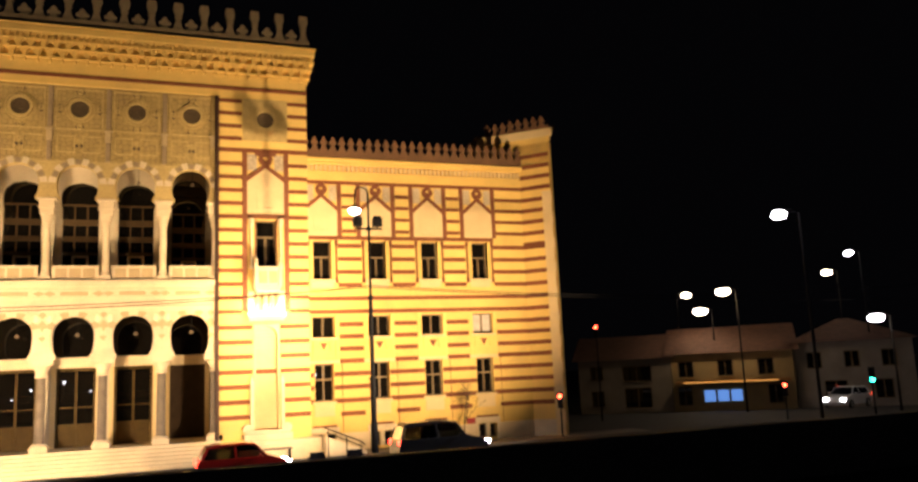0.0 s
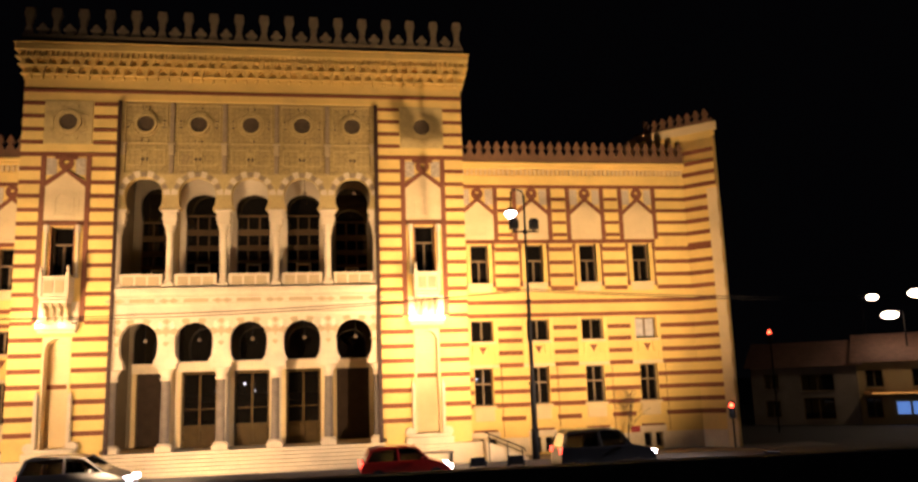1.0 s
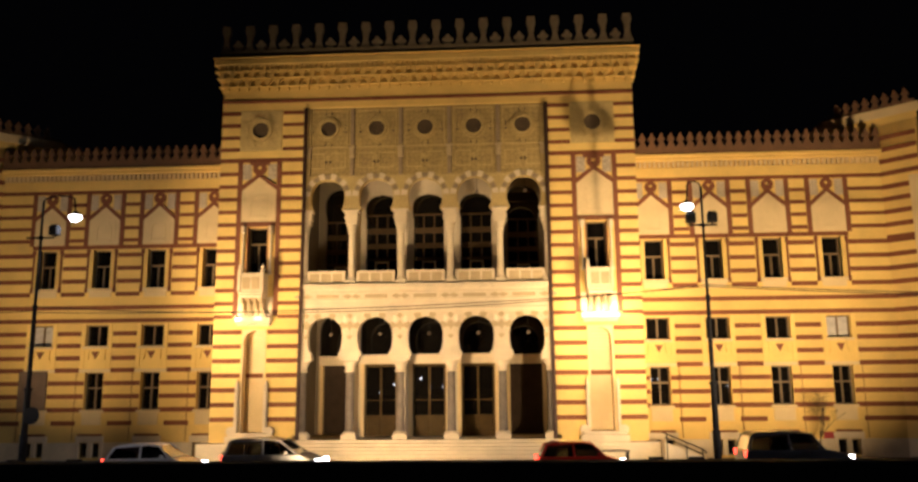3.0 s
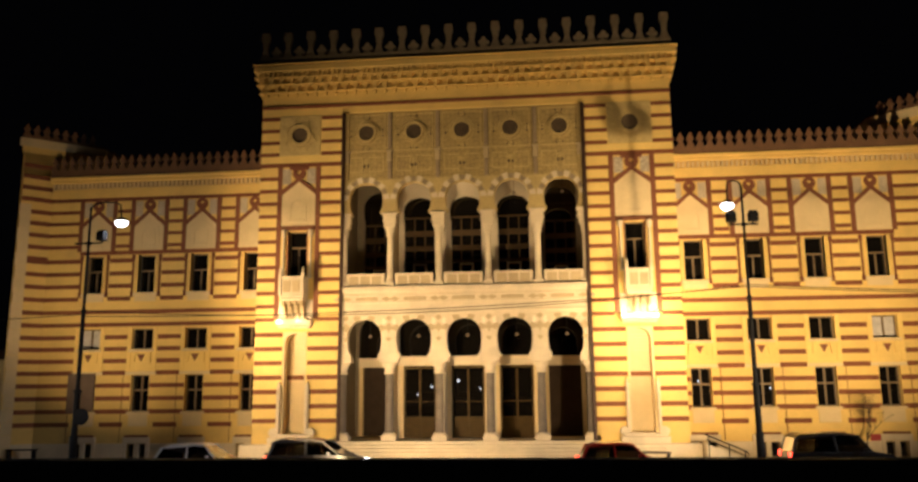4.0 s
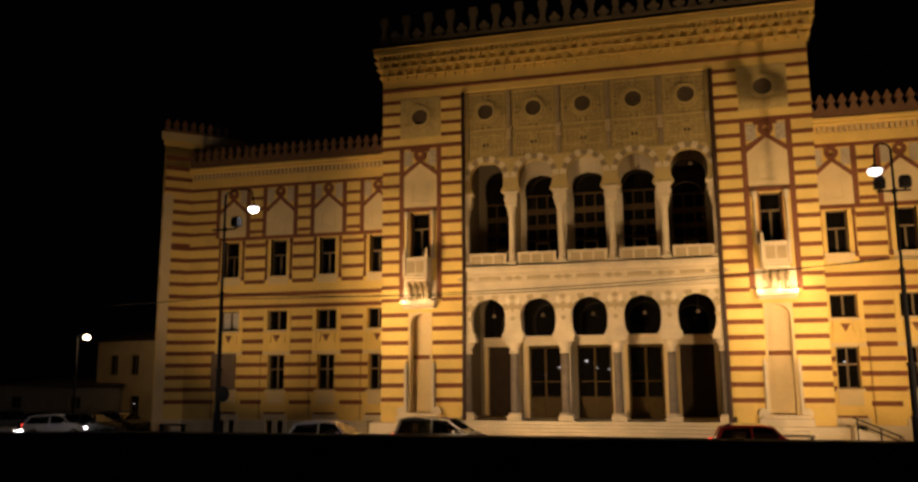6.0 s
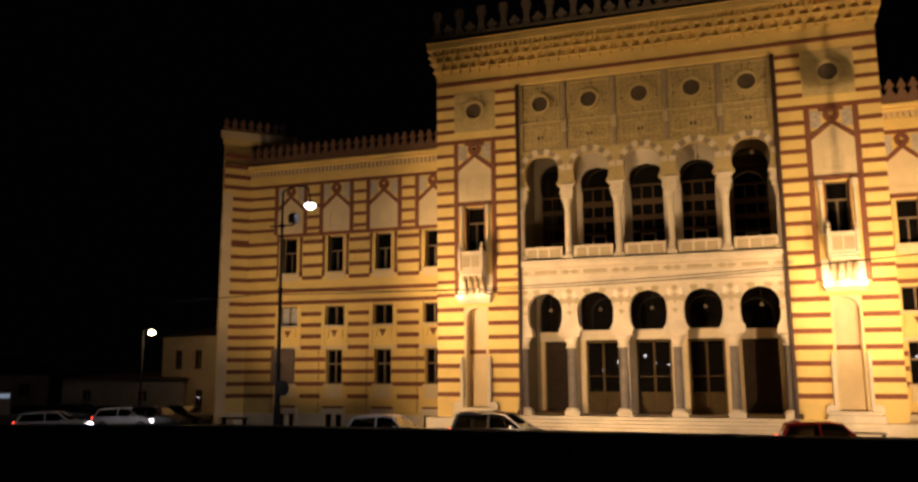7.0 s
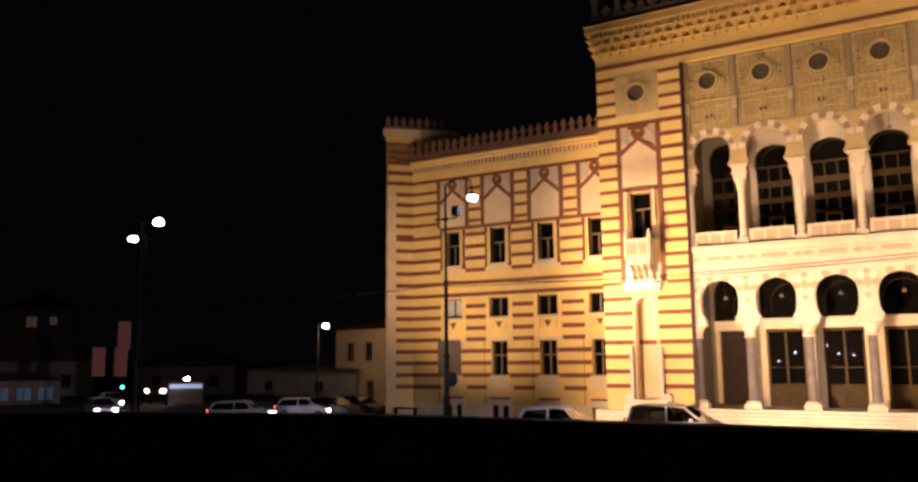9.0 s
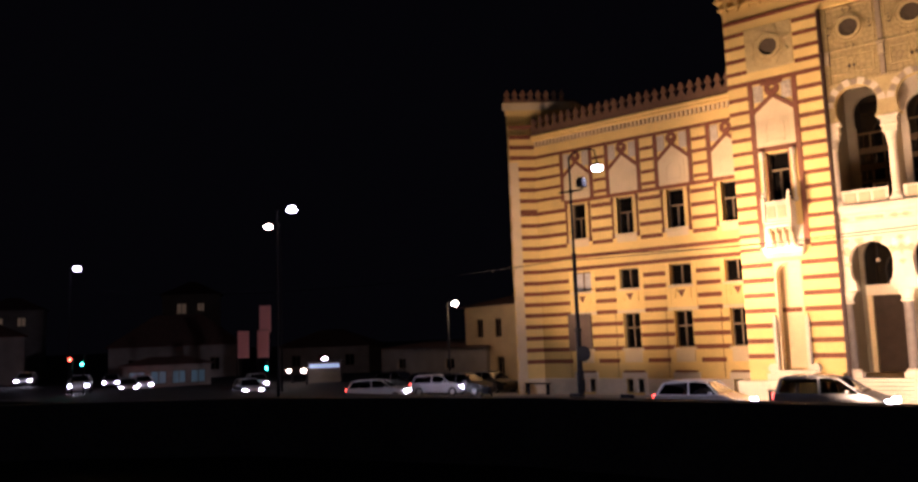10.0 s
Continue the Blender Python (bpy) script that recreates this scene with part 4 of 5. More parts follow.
    # the tower's head over the wing, with cornice and merlons
    poly = [(s * 24.9, Y + 2.1), (s * (edge + 0.03), Y - (edge - 26.97)), (s * (edge + 0.45), 12.0), (s * 27.0, 12.0), (s * 25.3, 12.0)]

    def extrude(poly_, z0, z1, grow=0.0):
        k = Build()
        cxx, cyy = sum(p[0] for p in poly_) / 5, sum(p[1] for p in poly_) / 5
        q = [(p[0] + math.copysign(grow, p[0] - cxx), p[1] + math.copysign(grow, p[1] - cyy)) for p in poly_]
        k.quad(*[(p[0], p[1], z0) for p in q]).quad(*[(p[0], p[1], z1) for p in q])
        for i in range(5):
            p, r = q[i], q[(i + 1) % 5]
            k.quad((p[0], p[1], z0), (r[0], r[1], z0), (r[0], r[1], z1), (p[0], p[1], z1))
        return k

    part("tower_head", extrude(poly, 15.5, 16.95), YELLOW, hall)
    part("tower_cornice", extrude(poly, 16.95, 17.35, 0.1), YELLOW, hall)
    part("tower_cornice", extrude(poly, 17.35, 17.9, 0.22), CREAM, hall)
    part("tower_parapet", extrude(poly, 17.9, 18.1, 0.08), DULLRED, hall)
    for i in range(8):
        t = (i + 0.5) / 8
        shared("merlon", TRE, hall, (s * (25.3 + 3.2 * t), Y + 1.75 - 3.2 * t, 18.05), (0.9, 1, 0.85), turn=turn)
    part("wall", Build().box(min(s * (edge - 0.35), s * (edge + 0.15)), max(s * (edge - 0.35), s * (edge + 0.15)), Y - 0.9, 14, -2.4, 17.0), YELLOW, hall)

# ---- ground, river, street ----
prof = [(-400, 0), (-34.95, 0), (-34.9, -6.0), (-18.6, -6.0), (-18.5, STREET), (900, STREET)]
g = Build()
for (ya, za), (yb, zb) in zip(prof, prof[1:]):
    g.quad((-900, ya, za), (900, ya, za), (900, yb, zb), (-900, yb, zb))
tagged(part("ground", g, ASPHALT), "dark asphalt ground on both river banks", "ground", kind="structure")
tagged(part("water", Build().box(-300, 300, -34.88, -18.62, -5.9, -5.4), WATER), "dark river between stone embankments", "water", kind="structure")
ROAD = -1.78
tagged(part("road", Build().slab(-140, 140, -18.4, -6.5, STREET - 0.05, ROAD, 0.1), ASPHALT), "raised asphalt quay road", "road", kind="structure")
tagged(part("pavement", Build().slab(-34, 34, -4.4, 2.68, STREET - 0.05, STREET + 0.02, 0.01), PAVING), "paved footway along the facade", "pavement", kind="structure")
# river wall on the near bank, bending towards the walker at its far end
wallpts = [(60, -35.2), (-2.6, -35.15), (-6.8, -36.1), (-9.7, -37.8), (-16, -42.5)]
rw = Build()
for (xa, ya), (xb, yb) in zip(wallpts, wallpts[1:]):
    rw.quad((xa, ya, 0), (xb, yb, 0), (xb, yb, 0.85), (xa, ya, 0.85)).quad((xa, ya, 0.85), (xb, yb, 0.85), (xb, yb + 0.35, 0.85), (xa, ya + 0.35, 0.85)).quad((xa, ya + 0.35, 0.85), (xb, yb + 0.35, 0.85), (xb, yb + 0.35, 0), (xa, ya + 0.35, 0))
tagged(part("river_wall", rw, PARAPET), "dark unlit stone river wall", "wall", kind="structure")

# ---- ground floodlights ----
LENS = glowing("flood_lens", (1.0, 0.72, 0.4), 6)
for eye, aim, power, wide, cone in FLOODS:
    f = empty("floodlight", "black metal floodlight on the road, switched on", "floodlight", "floodlights at the facade", at=(eye[0], eye[1] - 0.45, ROAD if eye[1] < -6.5 else STREET + 0.02))
    part("housing", Build().slab(-0.3, 0.3, -0.16, 0.02, 0.3, 0.66, 0.04), IRON, f)
    part("lens", Build().box(-0.26, 0.26, 0.02, 0.03, 0.34, 0.62), LENS, f)
    part("yoke", Build().box(-0.36, -0.31, -0.04, 0.04, 0, 0.5).box(0.31, 0.36, -0.04, 0.04, 0, 0.5).box(-0.36, 0.36, -0.06, 0.06, 0, 0.03), IRON, f)
for s in (-1, 1):
    for e in (-1, 1):
        f = empty("ledge_light", "small black uplight on the tower ledge", "spotlight", "uplights on the tower ledges", at=(s * TOWER + e * 0.9, -0.36, 5.66))
        part("housing", Build().box(-0.1, 0.1, -0.08, 0.1, 0, 0.1), IRON, f)
        part("lens", Build().box(-0.08, 0.08, -0.06, 0.08, 0.1, 0.11), LENS, f)

# ---- tall street lamps before the facade ----
BULB = glowing("white_lamp", (0.95, 0.95, 1.0), 8)
WARMBULB = glowing("warm_lamp", (1.0, 0.82, 0.55), 12)


def tall_lamp(at, side, boxes, label):
    x, y = at
    o = empty("street_lamp", label, "street lamp", "tall street lamps at the facade", at=(x, y, 0))
    part("pole", Build().lathe(0, 0, [(0.19, STREET), (0.19, -0.6), (0.15, -0.4), (0.15, 1.7), (0.11, 1.9), (0.1, 5.8), (0.07, 6.0), (0.055, 11.4)], 12), IRON, o, "", True)
    for z in (-0.5, 1.78, 5.9, 9.46):
        part("collar", Build().lathe(0, 0, [(0.12, z - 0.09), (0.2 if z < 4 else 0.13, z - 0.06), (0.2 if z < 4 else 0.13, z + 0.06), (0.1, z + 0.09)], 12), IRON, o)
    reach, drop = (0.72, 1.1) if side < 0 else (1.75, 1.0)
    arm = [(0, 0, 11.3)] + [(side * reach * (1 - math.cos(a)) / 2 * 1.0, 0, 11.35 + 0.32 * math.sin(a)) for a in (0.5, 1.0, 1.57, 2.1, 2.6)] + [(side * reach, 0, 11.62 - drop + 0.15)]
    part("arm", Build().tube(arm, 0.04, 8), IRON, o)
    head = part("lamp_head", Build().lathe(side * reach, 0, [(0.08, 11.62 - drop + 0.2), (0.2, 11.62 - drop + 0.1), (0.3, 11.62 - drop - 0.02)], 14), IRON, o)
    z = 11.62 - drop
    part("bulb", Build().lathe(side * reach, 0, [(0.27, z - 0.02), (0.32, z - 0.1), (0.28, z - 0.22), (0.12, z - 0.3)], 16), BULB, head, "glowing white lamp bowl", True)
    lamp("POINT", "lamp_beam", pose(x + side * reach, y, z - 0.45), 260, (0.9, 0.94, 1.0), size=0.15)
    part("crossbar", Build().box(-0.75, 0.68, -0.04, 0.04, 9.42, 9.5), IRON, o)
    for bx in boxes:
        fl = part("flood_box", Build().slab(bx - 0.22, bx + 0.22, -0.3, 0.12, 9.58, 10.02, 0.05).box(bx - 0.05, bx + 0.05, -0.04, 0.04, 9.48, 9.6), IRON, o, "dark floodlight box, switched off")
        part("visor", Build().slab(bx - 0.17, bx + 0.17, -0.2, 0.1, 10.02, 10.12, 0.03), IRON, fl)
    return o


tall_lamp(POLE_R, -1, (-0.6, 0.45), "tall dark iron street lamp with lit white bowl")
left_lamp = tall_lamp(POLE_L, 1, (0.75,), "tall dark iron street lamp carrying a round sign")
part("sign_disc", Build().ring(0.36, 0.5, -0.16, -0.13, 0.0, 0.42, 24), IRON, left_lamp, "back of a round traffic sign")

# overhead wires between the lamps
for a, b_, sag in (((-19.35, -5.5, 5.9), (14.3, -5.5, 6.5), 0.75), ((-19.35, -5.5, 5.6), (14.3, -5.5, 6.4), 0.4), ((14.3, -5.5, 6.5), (60, -5.5, 6.9), 0.9), ((14.3, -5.5, 6.4), (60, -4.5, 5.6), 0.5), ((-19.35, -5.5, 5.7), (-70, -6, 7.2), 1.0)):
    pts = [(a[0] + (b_[0] - a[0]) * t, a[1] + (b_[1] - a[1]) * t, a[2] + (b_[2] - a[2]) * t - sag * 4 * t * (1 - t)) for t in [i / 16 for i in range(17)]]
    tagged(part("overhead_wire", Build().tube(pts, 0.022, 5), IRON), "thin dark overhead wire strung between lamps", "wire", "overhead wires")

# ---- things on the facade's foot ----
rail = empty("handrail", "dark metal handrail sloping down beside the tower", "handrail", at=(12.75, -1.5, 0))
part("top_rail", Build().tube([(-0.2, 0, -0.72), (1.9, 0, -1.62), (1.98, 0, -1.8)], 0.035, 8), IRON, rail)
part("lower_rail", Build().tube([(-0.1, 0, -0.98), (1.85, 0, -1.85)], 0.028, 8), IRON, rail)
for x, z in ((0.0, -0.82), (1.0, -1.25), (1.8, -1.6)):
    part("post", Build().tube([(x, 0, z), (x, 0, STREET)], 0.03, 8), IRON, rail)
ramp = Build().prism([(12.65, -1.2), (12.65, STREET), (14.9, STREET), (14.9, -2.1)], -1.4, -0.6)
tagged(part("ramp_wall", ramp, STONE), "pale stone ramp wall beside the tower", "ramp", kind="structure")
for x, w in ((-9.6, 2.2), (9.6, 2.4), (-26.9, 1.8)):
    y = -1.6 if abs(x) < 20 else 1.7
    be = empty("bench", "low dark bench before the facade" if abs(x) < 20 else "low dark rack before the wing", "bench", at=(x, y, STREET))
    part("seat", Build().slab(-w / 2, w / 2, -0.2, 0.2, 0.72, 0.8, 0.02), IRON if abs(x) > 20 else GREYSTONE, be)
    for e in (-1, 1):
        part("leg", Build().box(e * (w / 2 - 0.12) - 0.05, e * (w / 2 - 0.12) + 0.05, -0.16, 0.16, 0, 0.72), IRON, be)
tagged(part("notice_board", Build().slab(-24.95, -23.2, 2.7, 2.76, 0.45, 2.85, 0.02), material("brown_notice_board", (0.13, 0.085, 0.055), 0.7, vary=0.2, scale=2, grain=0.15)), "large brown board fixed over a wing window", "board")
plaque = Build().slab(22.35, 23.05, 2.72, 2.79, -1.35, -0.98, 0.01)
tagged(part("plaque", plaque, material("red_plaque", (0.35, 0.02, 0.015), 0.5)), "small red plaque on the wing wall", "plaque")



def smudge_shrub(at, height, seed):
    """A leafless shrub in place of a shadow smudge: a short stem that forks again and again into fine twigs."""
    rng = random.Random(seed)
    o = empty("shrub", "made-up leafless shrub of fine dark twigs, standing in for a shadow smudge", "shrub", at=at)
    stem, twigs = Build(), Build()

    def grow(b, p, d, length, r, depth):
        q = p + d * length
        b.tube([p, (p + q) / 2 + Vector((rng.uniform(-1, 1), rng.uniform(-1, 1), 0)) * length * 0.08, q], [r, r * 0.85, r * 0.65], 5)
        if depth == 0:
            return
        for _ in range(rng.randint(2, 4)):
            turn_ = Vector((rng.uniform(-0.8, 0.8), rng.uniform(-0.6, 0.6), rng.uniform(-0.15, 0.5)))
            grow(twigs, q, (d + turn_).normalized(), length * rng.uniform(0.6, 0.85), r * 0.6, depth - 1)

    grow(stem, Vector((0, 0, 0)), Vector((0.05, 0, 1)), height * 0.34, 0.05, 5)
    part("stem", stem, TWIG, o)
    tagged(part("twig", twigs, TWIG, o), kind="stuff")
    return o


TWIG = material("dark_bark", (0.05, 0.035, 0.02), 0.9, vary=0.2, scale=6)
# added where a soft shadow falls on the right wing wall
smudge_shrub((21.7, 1.7, STREET), 3.4, 5)

# ---- cars ----
HEAD = glowing("headlight_on", (0.95, 0.97, 1.0), 25)
TAIL = glowing("tail_light_on", (1.0, 0.06, 0.03), 6)


def paint(name, color):
    m = material(name, color, 0.3, vary=0.04, scale=2)
    m.node_tree.nodes["Principled BSDF"].inputs["Coat Weight"].default_value = 0.6
    return m


def car(color, length, height, style, label, head=True):
    """A car that faces +x, standing on z = 0 about its middle."""
    o = empty("car", label, "car", "cars on the quay road")
    L, H, W = length / 2, height, 0.86
    belt = 0.62 * H
    if style == "hatch":
        roof = [(-L + 0.12, belt), (-L + 0.35, H - 0.12), (-L + 0.7, H - 0.02), (0.05, H), (0.35, H - 0.06), (L * 0.52, belt + 0.03)]
        nose = [(L - 0.25, belt - 0.14), (L - 0.04, belt - 0.32)]
    elif style == "suv":
        roof = [(-L + 0.06, belt), (-L + 0.22, H - 0.15), (-L + 0.45, H - 0.02), (0.1, H), (0.5, H - 0.07), (L * 0.5, belt + 0.03)]
        nose = [(L - 0.3, belt - 0.1), (L - 0.05, belt - 0.3)]
    else:
        roof = [(-L + 0.08, belt), (-L + 0.25, H - 0.1), (-L + 0.5, H - 0.01), (-0.2, H), (0.3, H - 0.08), (L * 0.58, belt + 0.03)]
        nose = [(L - 0.2, belt - 0.2), (L - 0.03, belt - 0.36)]
    low = [(L - 0.01, 0.42), (L - 0.06, 0.22), (-L + 0.06, 0.24), (-L, 0.45), (-L + 0.02, belt - 0.1)]

    def half(z):
        return W - 0.05 - (0.2 * (z - belt) / (H - belt) if z > belt else 0.06 * (0.62 - z) if z < 0.5 else 0.0)

    def shell(name, outline, mat, bevel):
        b = Build()
        k = len(outline)
        for sgn in (-1, 1):
            b.v += [(x, sgn * half(z), z) for x, z in outline]
        b.f.append(tuple(range(k)))
        b.f.append(tuple(range(2 * k - 1, k - 1, -1)))
        for i in range(k):
            j = (i + 1) % k
            b.f.append((i, k + i, k + j, j))
        me = b.mesh(name, mat)
        bm = bmesh.new()
        bm.from_mesh(me)
        bmesh.ops.bevel(bm, geom=[e for e in bm.edges if e.calc_face_angle(0) > 0.9], offset=bevel, segments=2, affect="EDGES", profile=0.6)
        bm.to_mesh(me)
        bm.free()
        ob = new(name, me)
        ob.parent = o
        return ob

    shell("body", [roof[0], roof[-1]] + nose + low, color, 0.05)
    (xr, zr), (xf, zf) = roof[1], roof[-2]
    top = [(x, z) for x, z in roof[1:-1]]
    shell("roof", top + [(xf - 0.04, zf - 0.05), (0.0, H - 0.07), (xr + 0.1, zr - 0.04)], color, 0.015)
    # pillars, glass, seats
    mid = -0.3
    for sgn in (-1, 1):
        for (xa, za), (xb, zb), r in (((roof[0][0] + 0.06, belt - 0.03), (xr + 0.06, zr), 0.06), ((mid, belt - 0.03), (mid - 0.05, H - 0.05), 0.04), ((roof[-1][0] - 0.04, belt - 0.03), (xf, zf), 0.04)):
            part("pillar", Build().tube([(xa, sgn * (half(za) - 0.03), za), (xb, sgn * (half(zb) - 0.04), zb)], r, 6), color, o)
        for q in ([(roof[0][0] + 0.12, belt), (mid - 0.05, belt), (mid - 0.08, H - 0.07), (xr + 0.14, zr - 0.02)], [(mid + 0.05, belt), (roof[-1][0] - 0.1, belt), (xf - 0.06, zf - 0.03), (mid, H - 0.07)]):
            part("side_window", Build().quad(*[(x, sgn * (half(z) - 0.03), z) for x, z in q]), CARGLASS, o)
        part("seat", Build().slab(mid - 0.1, mid + 0.08, sgn * 0.36 - 0.22, sgn * 0.36 + 0.22, belt - 0.1, belt + 0.22, 0.03).slab(mid - 0.06, mid + 0.04, sgn * 0.36 - 0.12, sgn * 0.36 + 0.12, belt + 0.22, belt + 0.42, 0.03), RUBBER, o)
    (xa, za), (xb, zb) = roof[-2], roof[-1]
    part("windscreen", Build().quad((xa, -half(za) + 0.08, za - 0.02), (xa, half(za) - 0.08, za - 0.02), (xb, half(zb) - 0.06, zb), (xb, -half(zb) + 0.06, zb)), CARGLASS, o)
    part("rear_window", Build().quad((roof[0][0] + 0.02, -0.62, belt), (roof[0][0] + 0.02, 0.62, belt), (xr + 0.02, 0.54, zr - 0.02), (xr + 0.02, -0.54, zr - 0.02)), CARGLASS, o)
    for sgn in (-1, 1):
        for wx in (-L * 0.62, L * 0.64):
            y0, y1 = (sgn * W - 0.1, sgn * W + 0.01) if sgn > 0 else (sgn * W - 0.01, sgn * W + 0.1)
            t = part("wheel", Build().ring(wx, 0.3, y0, y1, 0.19, 0.3, 20).ring(wx, 0.3, y0 + 0.02, y1 - 0.02, 0.0, 0.2, 20), RUBBER, o)
            part("rim", Build().ring(wx, 0.3, y0 - 0.006, y1 + 0.006, 0.03, 0.19, 10), CHROME, t)
        part("headlight", Build().slab(L - 0.2, L + 0.015, sgn * 0.62 - 0.14, sgn * 0.62 + 0.14, belt - 0.36, belt - 0.2, 0.02), HEAD if head else DARKLENS, o)
        part("tail_light", Build().slab(-L - 0.015, -L + 0.1, sgn * 0.68 - 0.1, sgn * 0.68 + 0.1, belt - 0.22, belt - 0.02, 0.02), TAIL if head else DARKLENS, o)
        part("mirror", Build().slab(L * 0.3, L * 0.3 + 0.12, sgn * (W + 0.06) - 0.07, sgn * (W + 0.06) + 0.07, belt + 0.02, belt + 0.14, 0.02), color, o)
    return o


RED_PAINT, BLACK_PAINT = paint("red_car_paint", (0.55, 0.02, 0.015)), paint("black_car_paint", (0.012, 0.012, 0.014))
GREY_PAINT, WHITE_PAINT = paint("grey_car_paint", (0.12, 0.12, 0.13)), paint("white_car_paint", (0.75, 0.75, 0.75))
car(RED_PAINT, 3.45, 1.42, "hatch", "dark red hatchback passing the floodlit facade").location = (7.25, -13.0, ROAD)
car(BLACK_PAINT, 3.9, 1.74, "suv", "black off-road car with red tail lights on").location = (15.2, -13.0, ROAD)
car(GREY_PAINT, 3.85, 1.6, "van", "dark grey estate car with lit headlights").location = (-4.6, -13.0, ROAD)
white = car(WHITE_PAINT, 3.6, 1.42, "hatch", "white hatchback with lit headlights on the road")
white.location = (-9.4, -13.0, ROAD)
silver = car(paint("silver_car_paint", (0.5, 0.51, 0.53)), 4.1, 1.45, "hatch", "silver car with glaring headlights on the quay road")
silver.location = (-35.4, -4.8, STREET)
silver.rotation_euler.z = 0.55
for x, y, a in ((-34.2, 0.2, 15), (-49.4, -5.0, -25), (-57.6, 2.0, -30), (-64.3, -10.9, -30), (-67.0, -5.2, -28), (-70.8, -1.6, -25), (-81.0, 0.6, -30), (-84.4, -6.8, -30)):
    copy_thing(silver, pose(x, y, ROAD if y < -6.5 else STREET, 0, 0, a))
parked = car(BLACK_PAINT, 4.2, 1.5, "hatch", "dark parked car beside the corner tower", False)
parked.location = (-32.4, 0.9, STREET)
for x, y, a in ((-36.4, 2.2, 10), (-32.0, 3.4, -12), (-40.8, 3.0, 0)):
    copy_thing(parked, pose(x, y, STREET, 0, 0, a))
copy_thing(silver, pose(49.5, -1.0, ROAD, 0, 0, 200))

# ---- distant street: lamps, signals, houses ----


def street_lamp(x, y, z, bulb, reach=1.0, size=0.34, base=STREET):
    o = empty("street_lamp", "slim grey street lamp, lit at night", "street lamp", "distant street lamps", at=(x, y, 0))
    part("pole", Build().lathe(reach, 0, [(0.1, base), (0.08, base + 1.2), (0.05, z + 0.15)], 8), IRON, o)
    part("arm", Build().tube([(reach, 0, z + 0.1), (reach * 0.6, 0, z + 0.3), (0, 0, z + 0.22)], 0.035, 6), IRON, o)
    head = part("lamp_head", Build().lathe(0, 0, [(size * 0.3, z + 0.3), (size * 0.6, z + 0.24), (size * 0.75, z + 0.2)], 12), IRON, o)
    part("bulb", Build().lathe(0, 0, [(size * 0.6, z + 0.2), (size * 0.95, z + 0.1), (size * 1.08, z - 0.02), (size * 0.95, z - size * 0.32), (size * 0.6, z - size * 0.54), (size * 0.2, z - size * 0.62)], 14), bulb, head, "", True)
    return o


for x, y, z, bulb, reach, size in (
        (-31.5, -15.2, 9.0, BULB, -1.3, 0.27), (-52.0, -0.9, 11.6, WARMBULB, 1.6, 0.36), (-68.8, -9.2, 9.0, BULB, -1.2, 0.32), (-33.4, 1.2, 4.0, WARMBULB, -0.7, 0.24), (-60.3, 12.6, -0.1, BULB, 0.6, 0.28), (-57.9, 7.7, -1.1, WARMBULB, 0.5, 0.24), (-62.2, 9.4, -1.2, WARMBULB, 0.5, 0.2),
        (31.3, -16.2, 8.45, BULB, 1.2, 0.34), (58.7, 6.1, 10.3, BULB, 1.2, 0.36), (60.9, 10.9, 9.3, WARMBULB, 1.2, 0.44), (47.9, 9.2, 7.5, WARMBULB, 1.3, 0.56), (54.4, 23.1, 8.6, WARMBULB, -1.2, 0.5), (49.4, 14.4, 6.3, WARMBULB, 1.2, 0.62), (48.6, -5.1, 4.2, BULB, 1.2, 0.5)):
    street_lamp(x, y, z, bulb, reach, size)
for x, y, z, power in ((-31.5, -15.2, 8.6, 6500), (31.3, -16.2, 8.1, 12000)):
    lamp("SPOT", "lamp_beam", look((x, y, z - 0.2), (x * 0.42, y + 2.5, ROAD)), power, (0.95, 0.95, 1.0), size=0.25, cone=76, blend=0.8)
for x, y, z, power in ((-33.4, 1.2, 3.5, 190), (47.9, 9.2, 6.8, 260), (48.6, -5.1, 3.6, 80)):
    lamp("POINT", "lamp_beam", pose(x, y, z), power, (1.0, 0.74, 0.4), size=0.25)

SIGNAL_RED, SIGNAL_GREEN = glowing("signal_red", (1.0, 0.05, 0.02), 14), glowing("signal_green", (0.0, 0.9, 0.55), 12)


def signal(x, y, z, lit, turn=0.0):
    o = empty("traffic_light", "black traffic light showing " + ("red" if lit == "red" else "green"), "traffic light", "traffic lights", at=(x, y, 0))
    o.rotation_euler.z = turn
    part("pole", Build().lathe(0, 0.12, [(0.06, STREET), (0.05, z + 0.3)], 8), IRON, o)
    part("housing", Build().slab(-0.17, 0.17, -0.12, 0.1, z - 0.75 if lit == "red" else z - 0.2, z + 0.2 if lit == "red" else z + 0.75, 0.03), IRON, o)
    for i in range(3):
        zz_ = z - 0.29 * i if lit == "red" else z + 0.29 * i
        part("lens", Build().ring(0, zz_, -0.14, -0.1, 0.0, 0.13, 14), (SIGNAL_RED if lit == "red" else SIGNAL_GREEN) if i == 0 else DARKLENS, o)
    return o


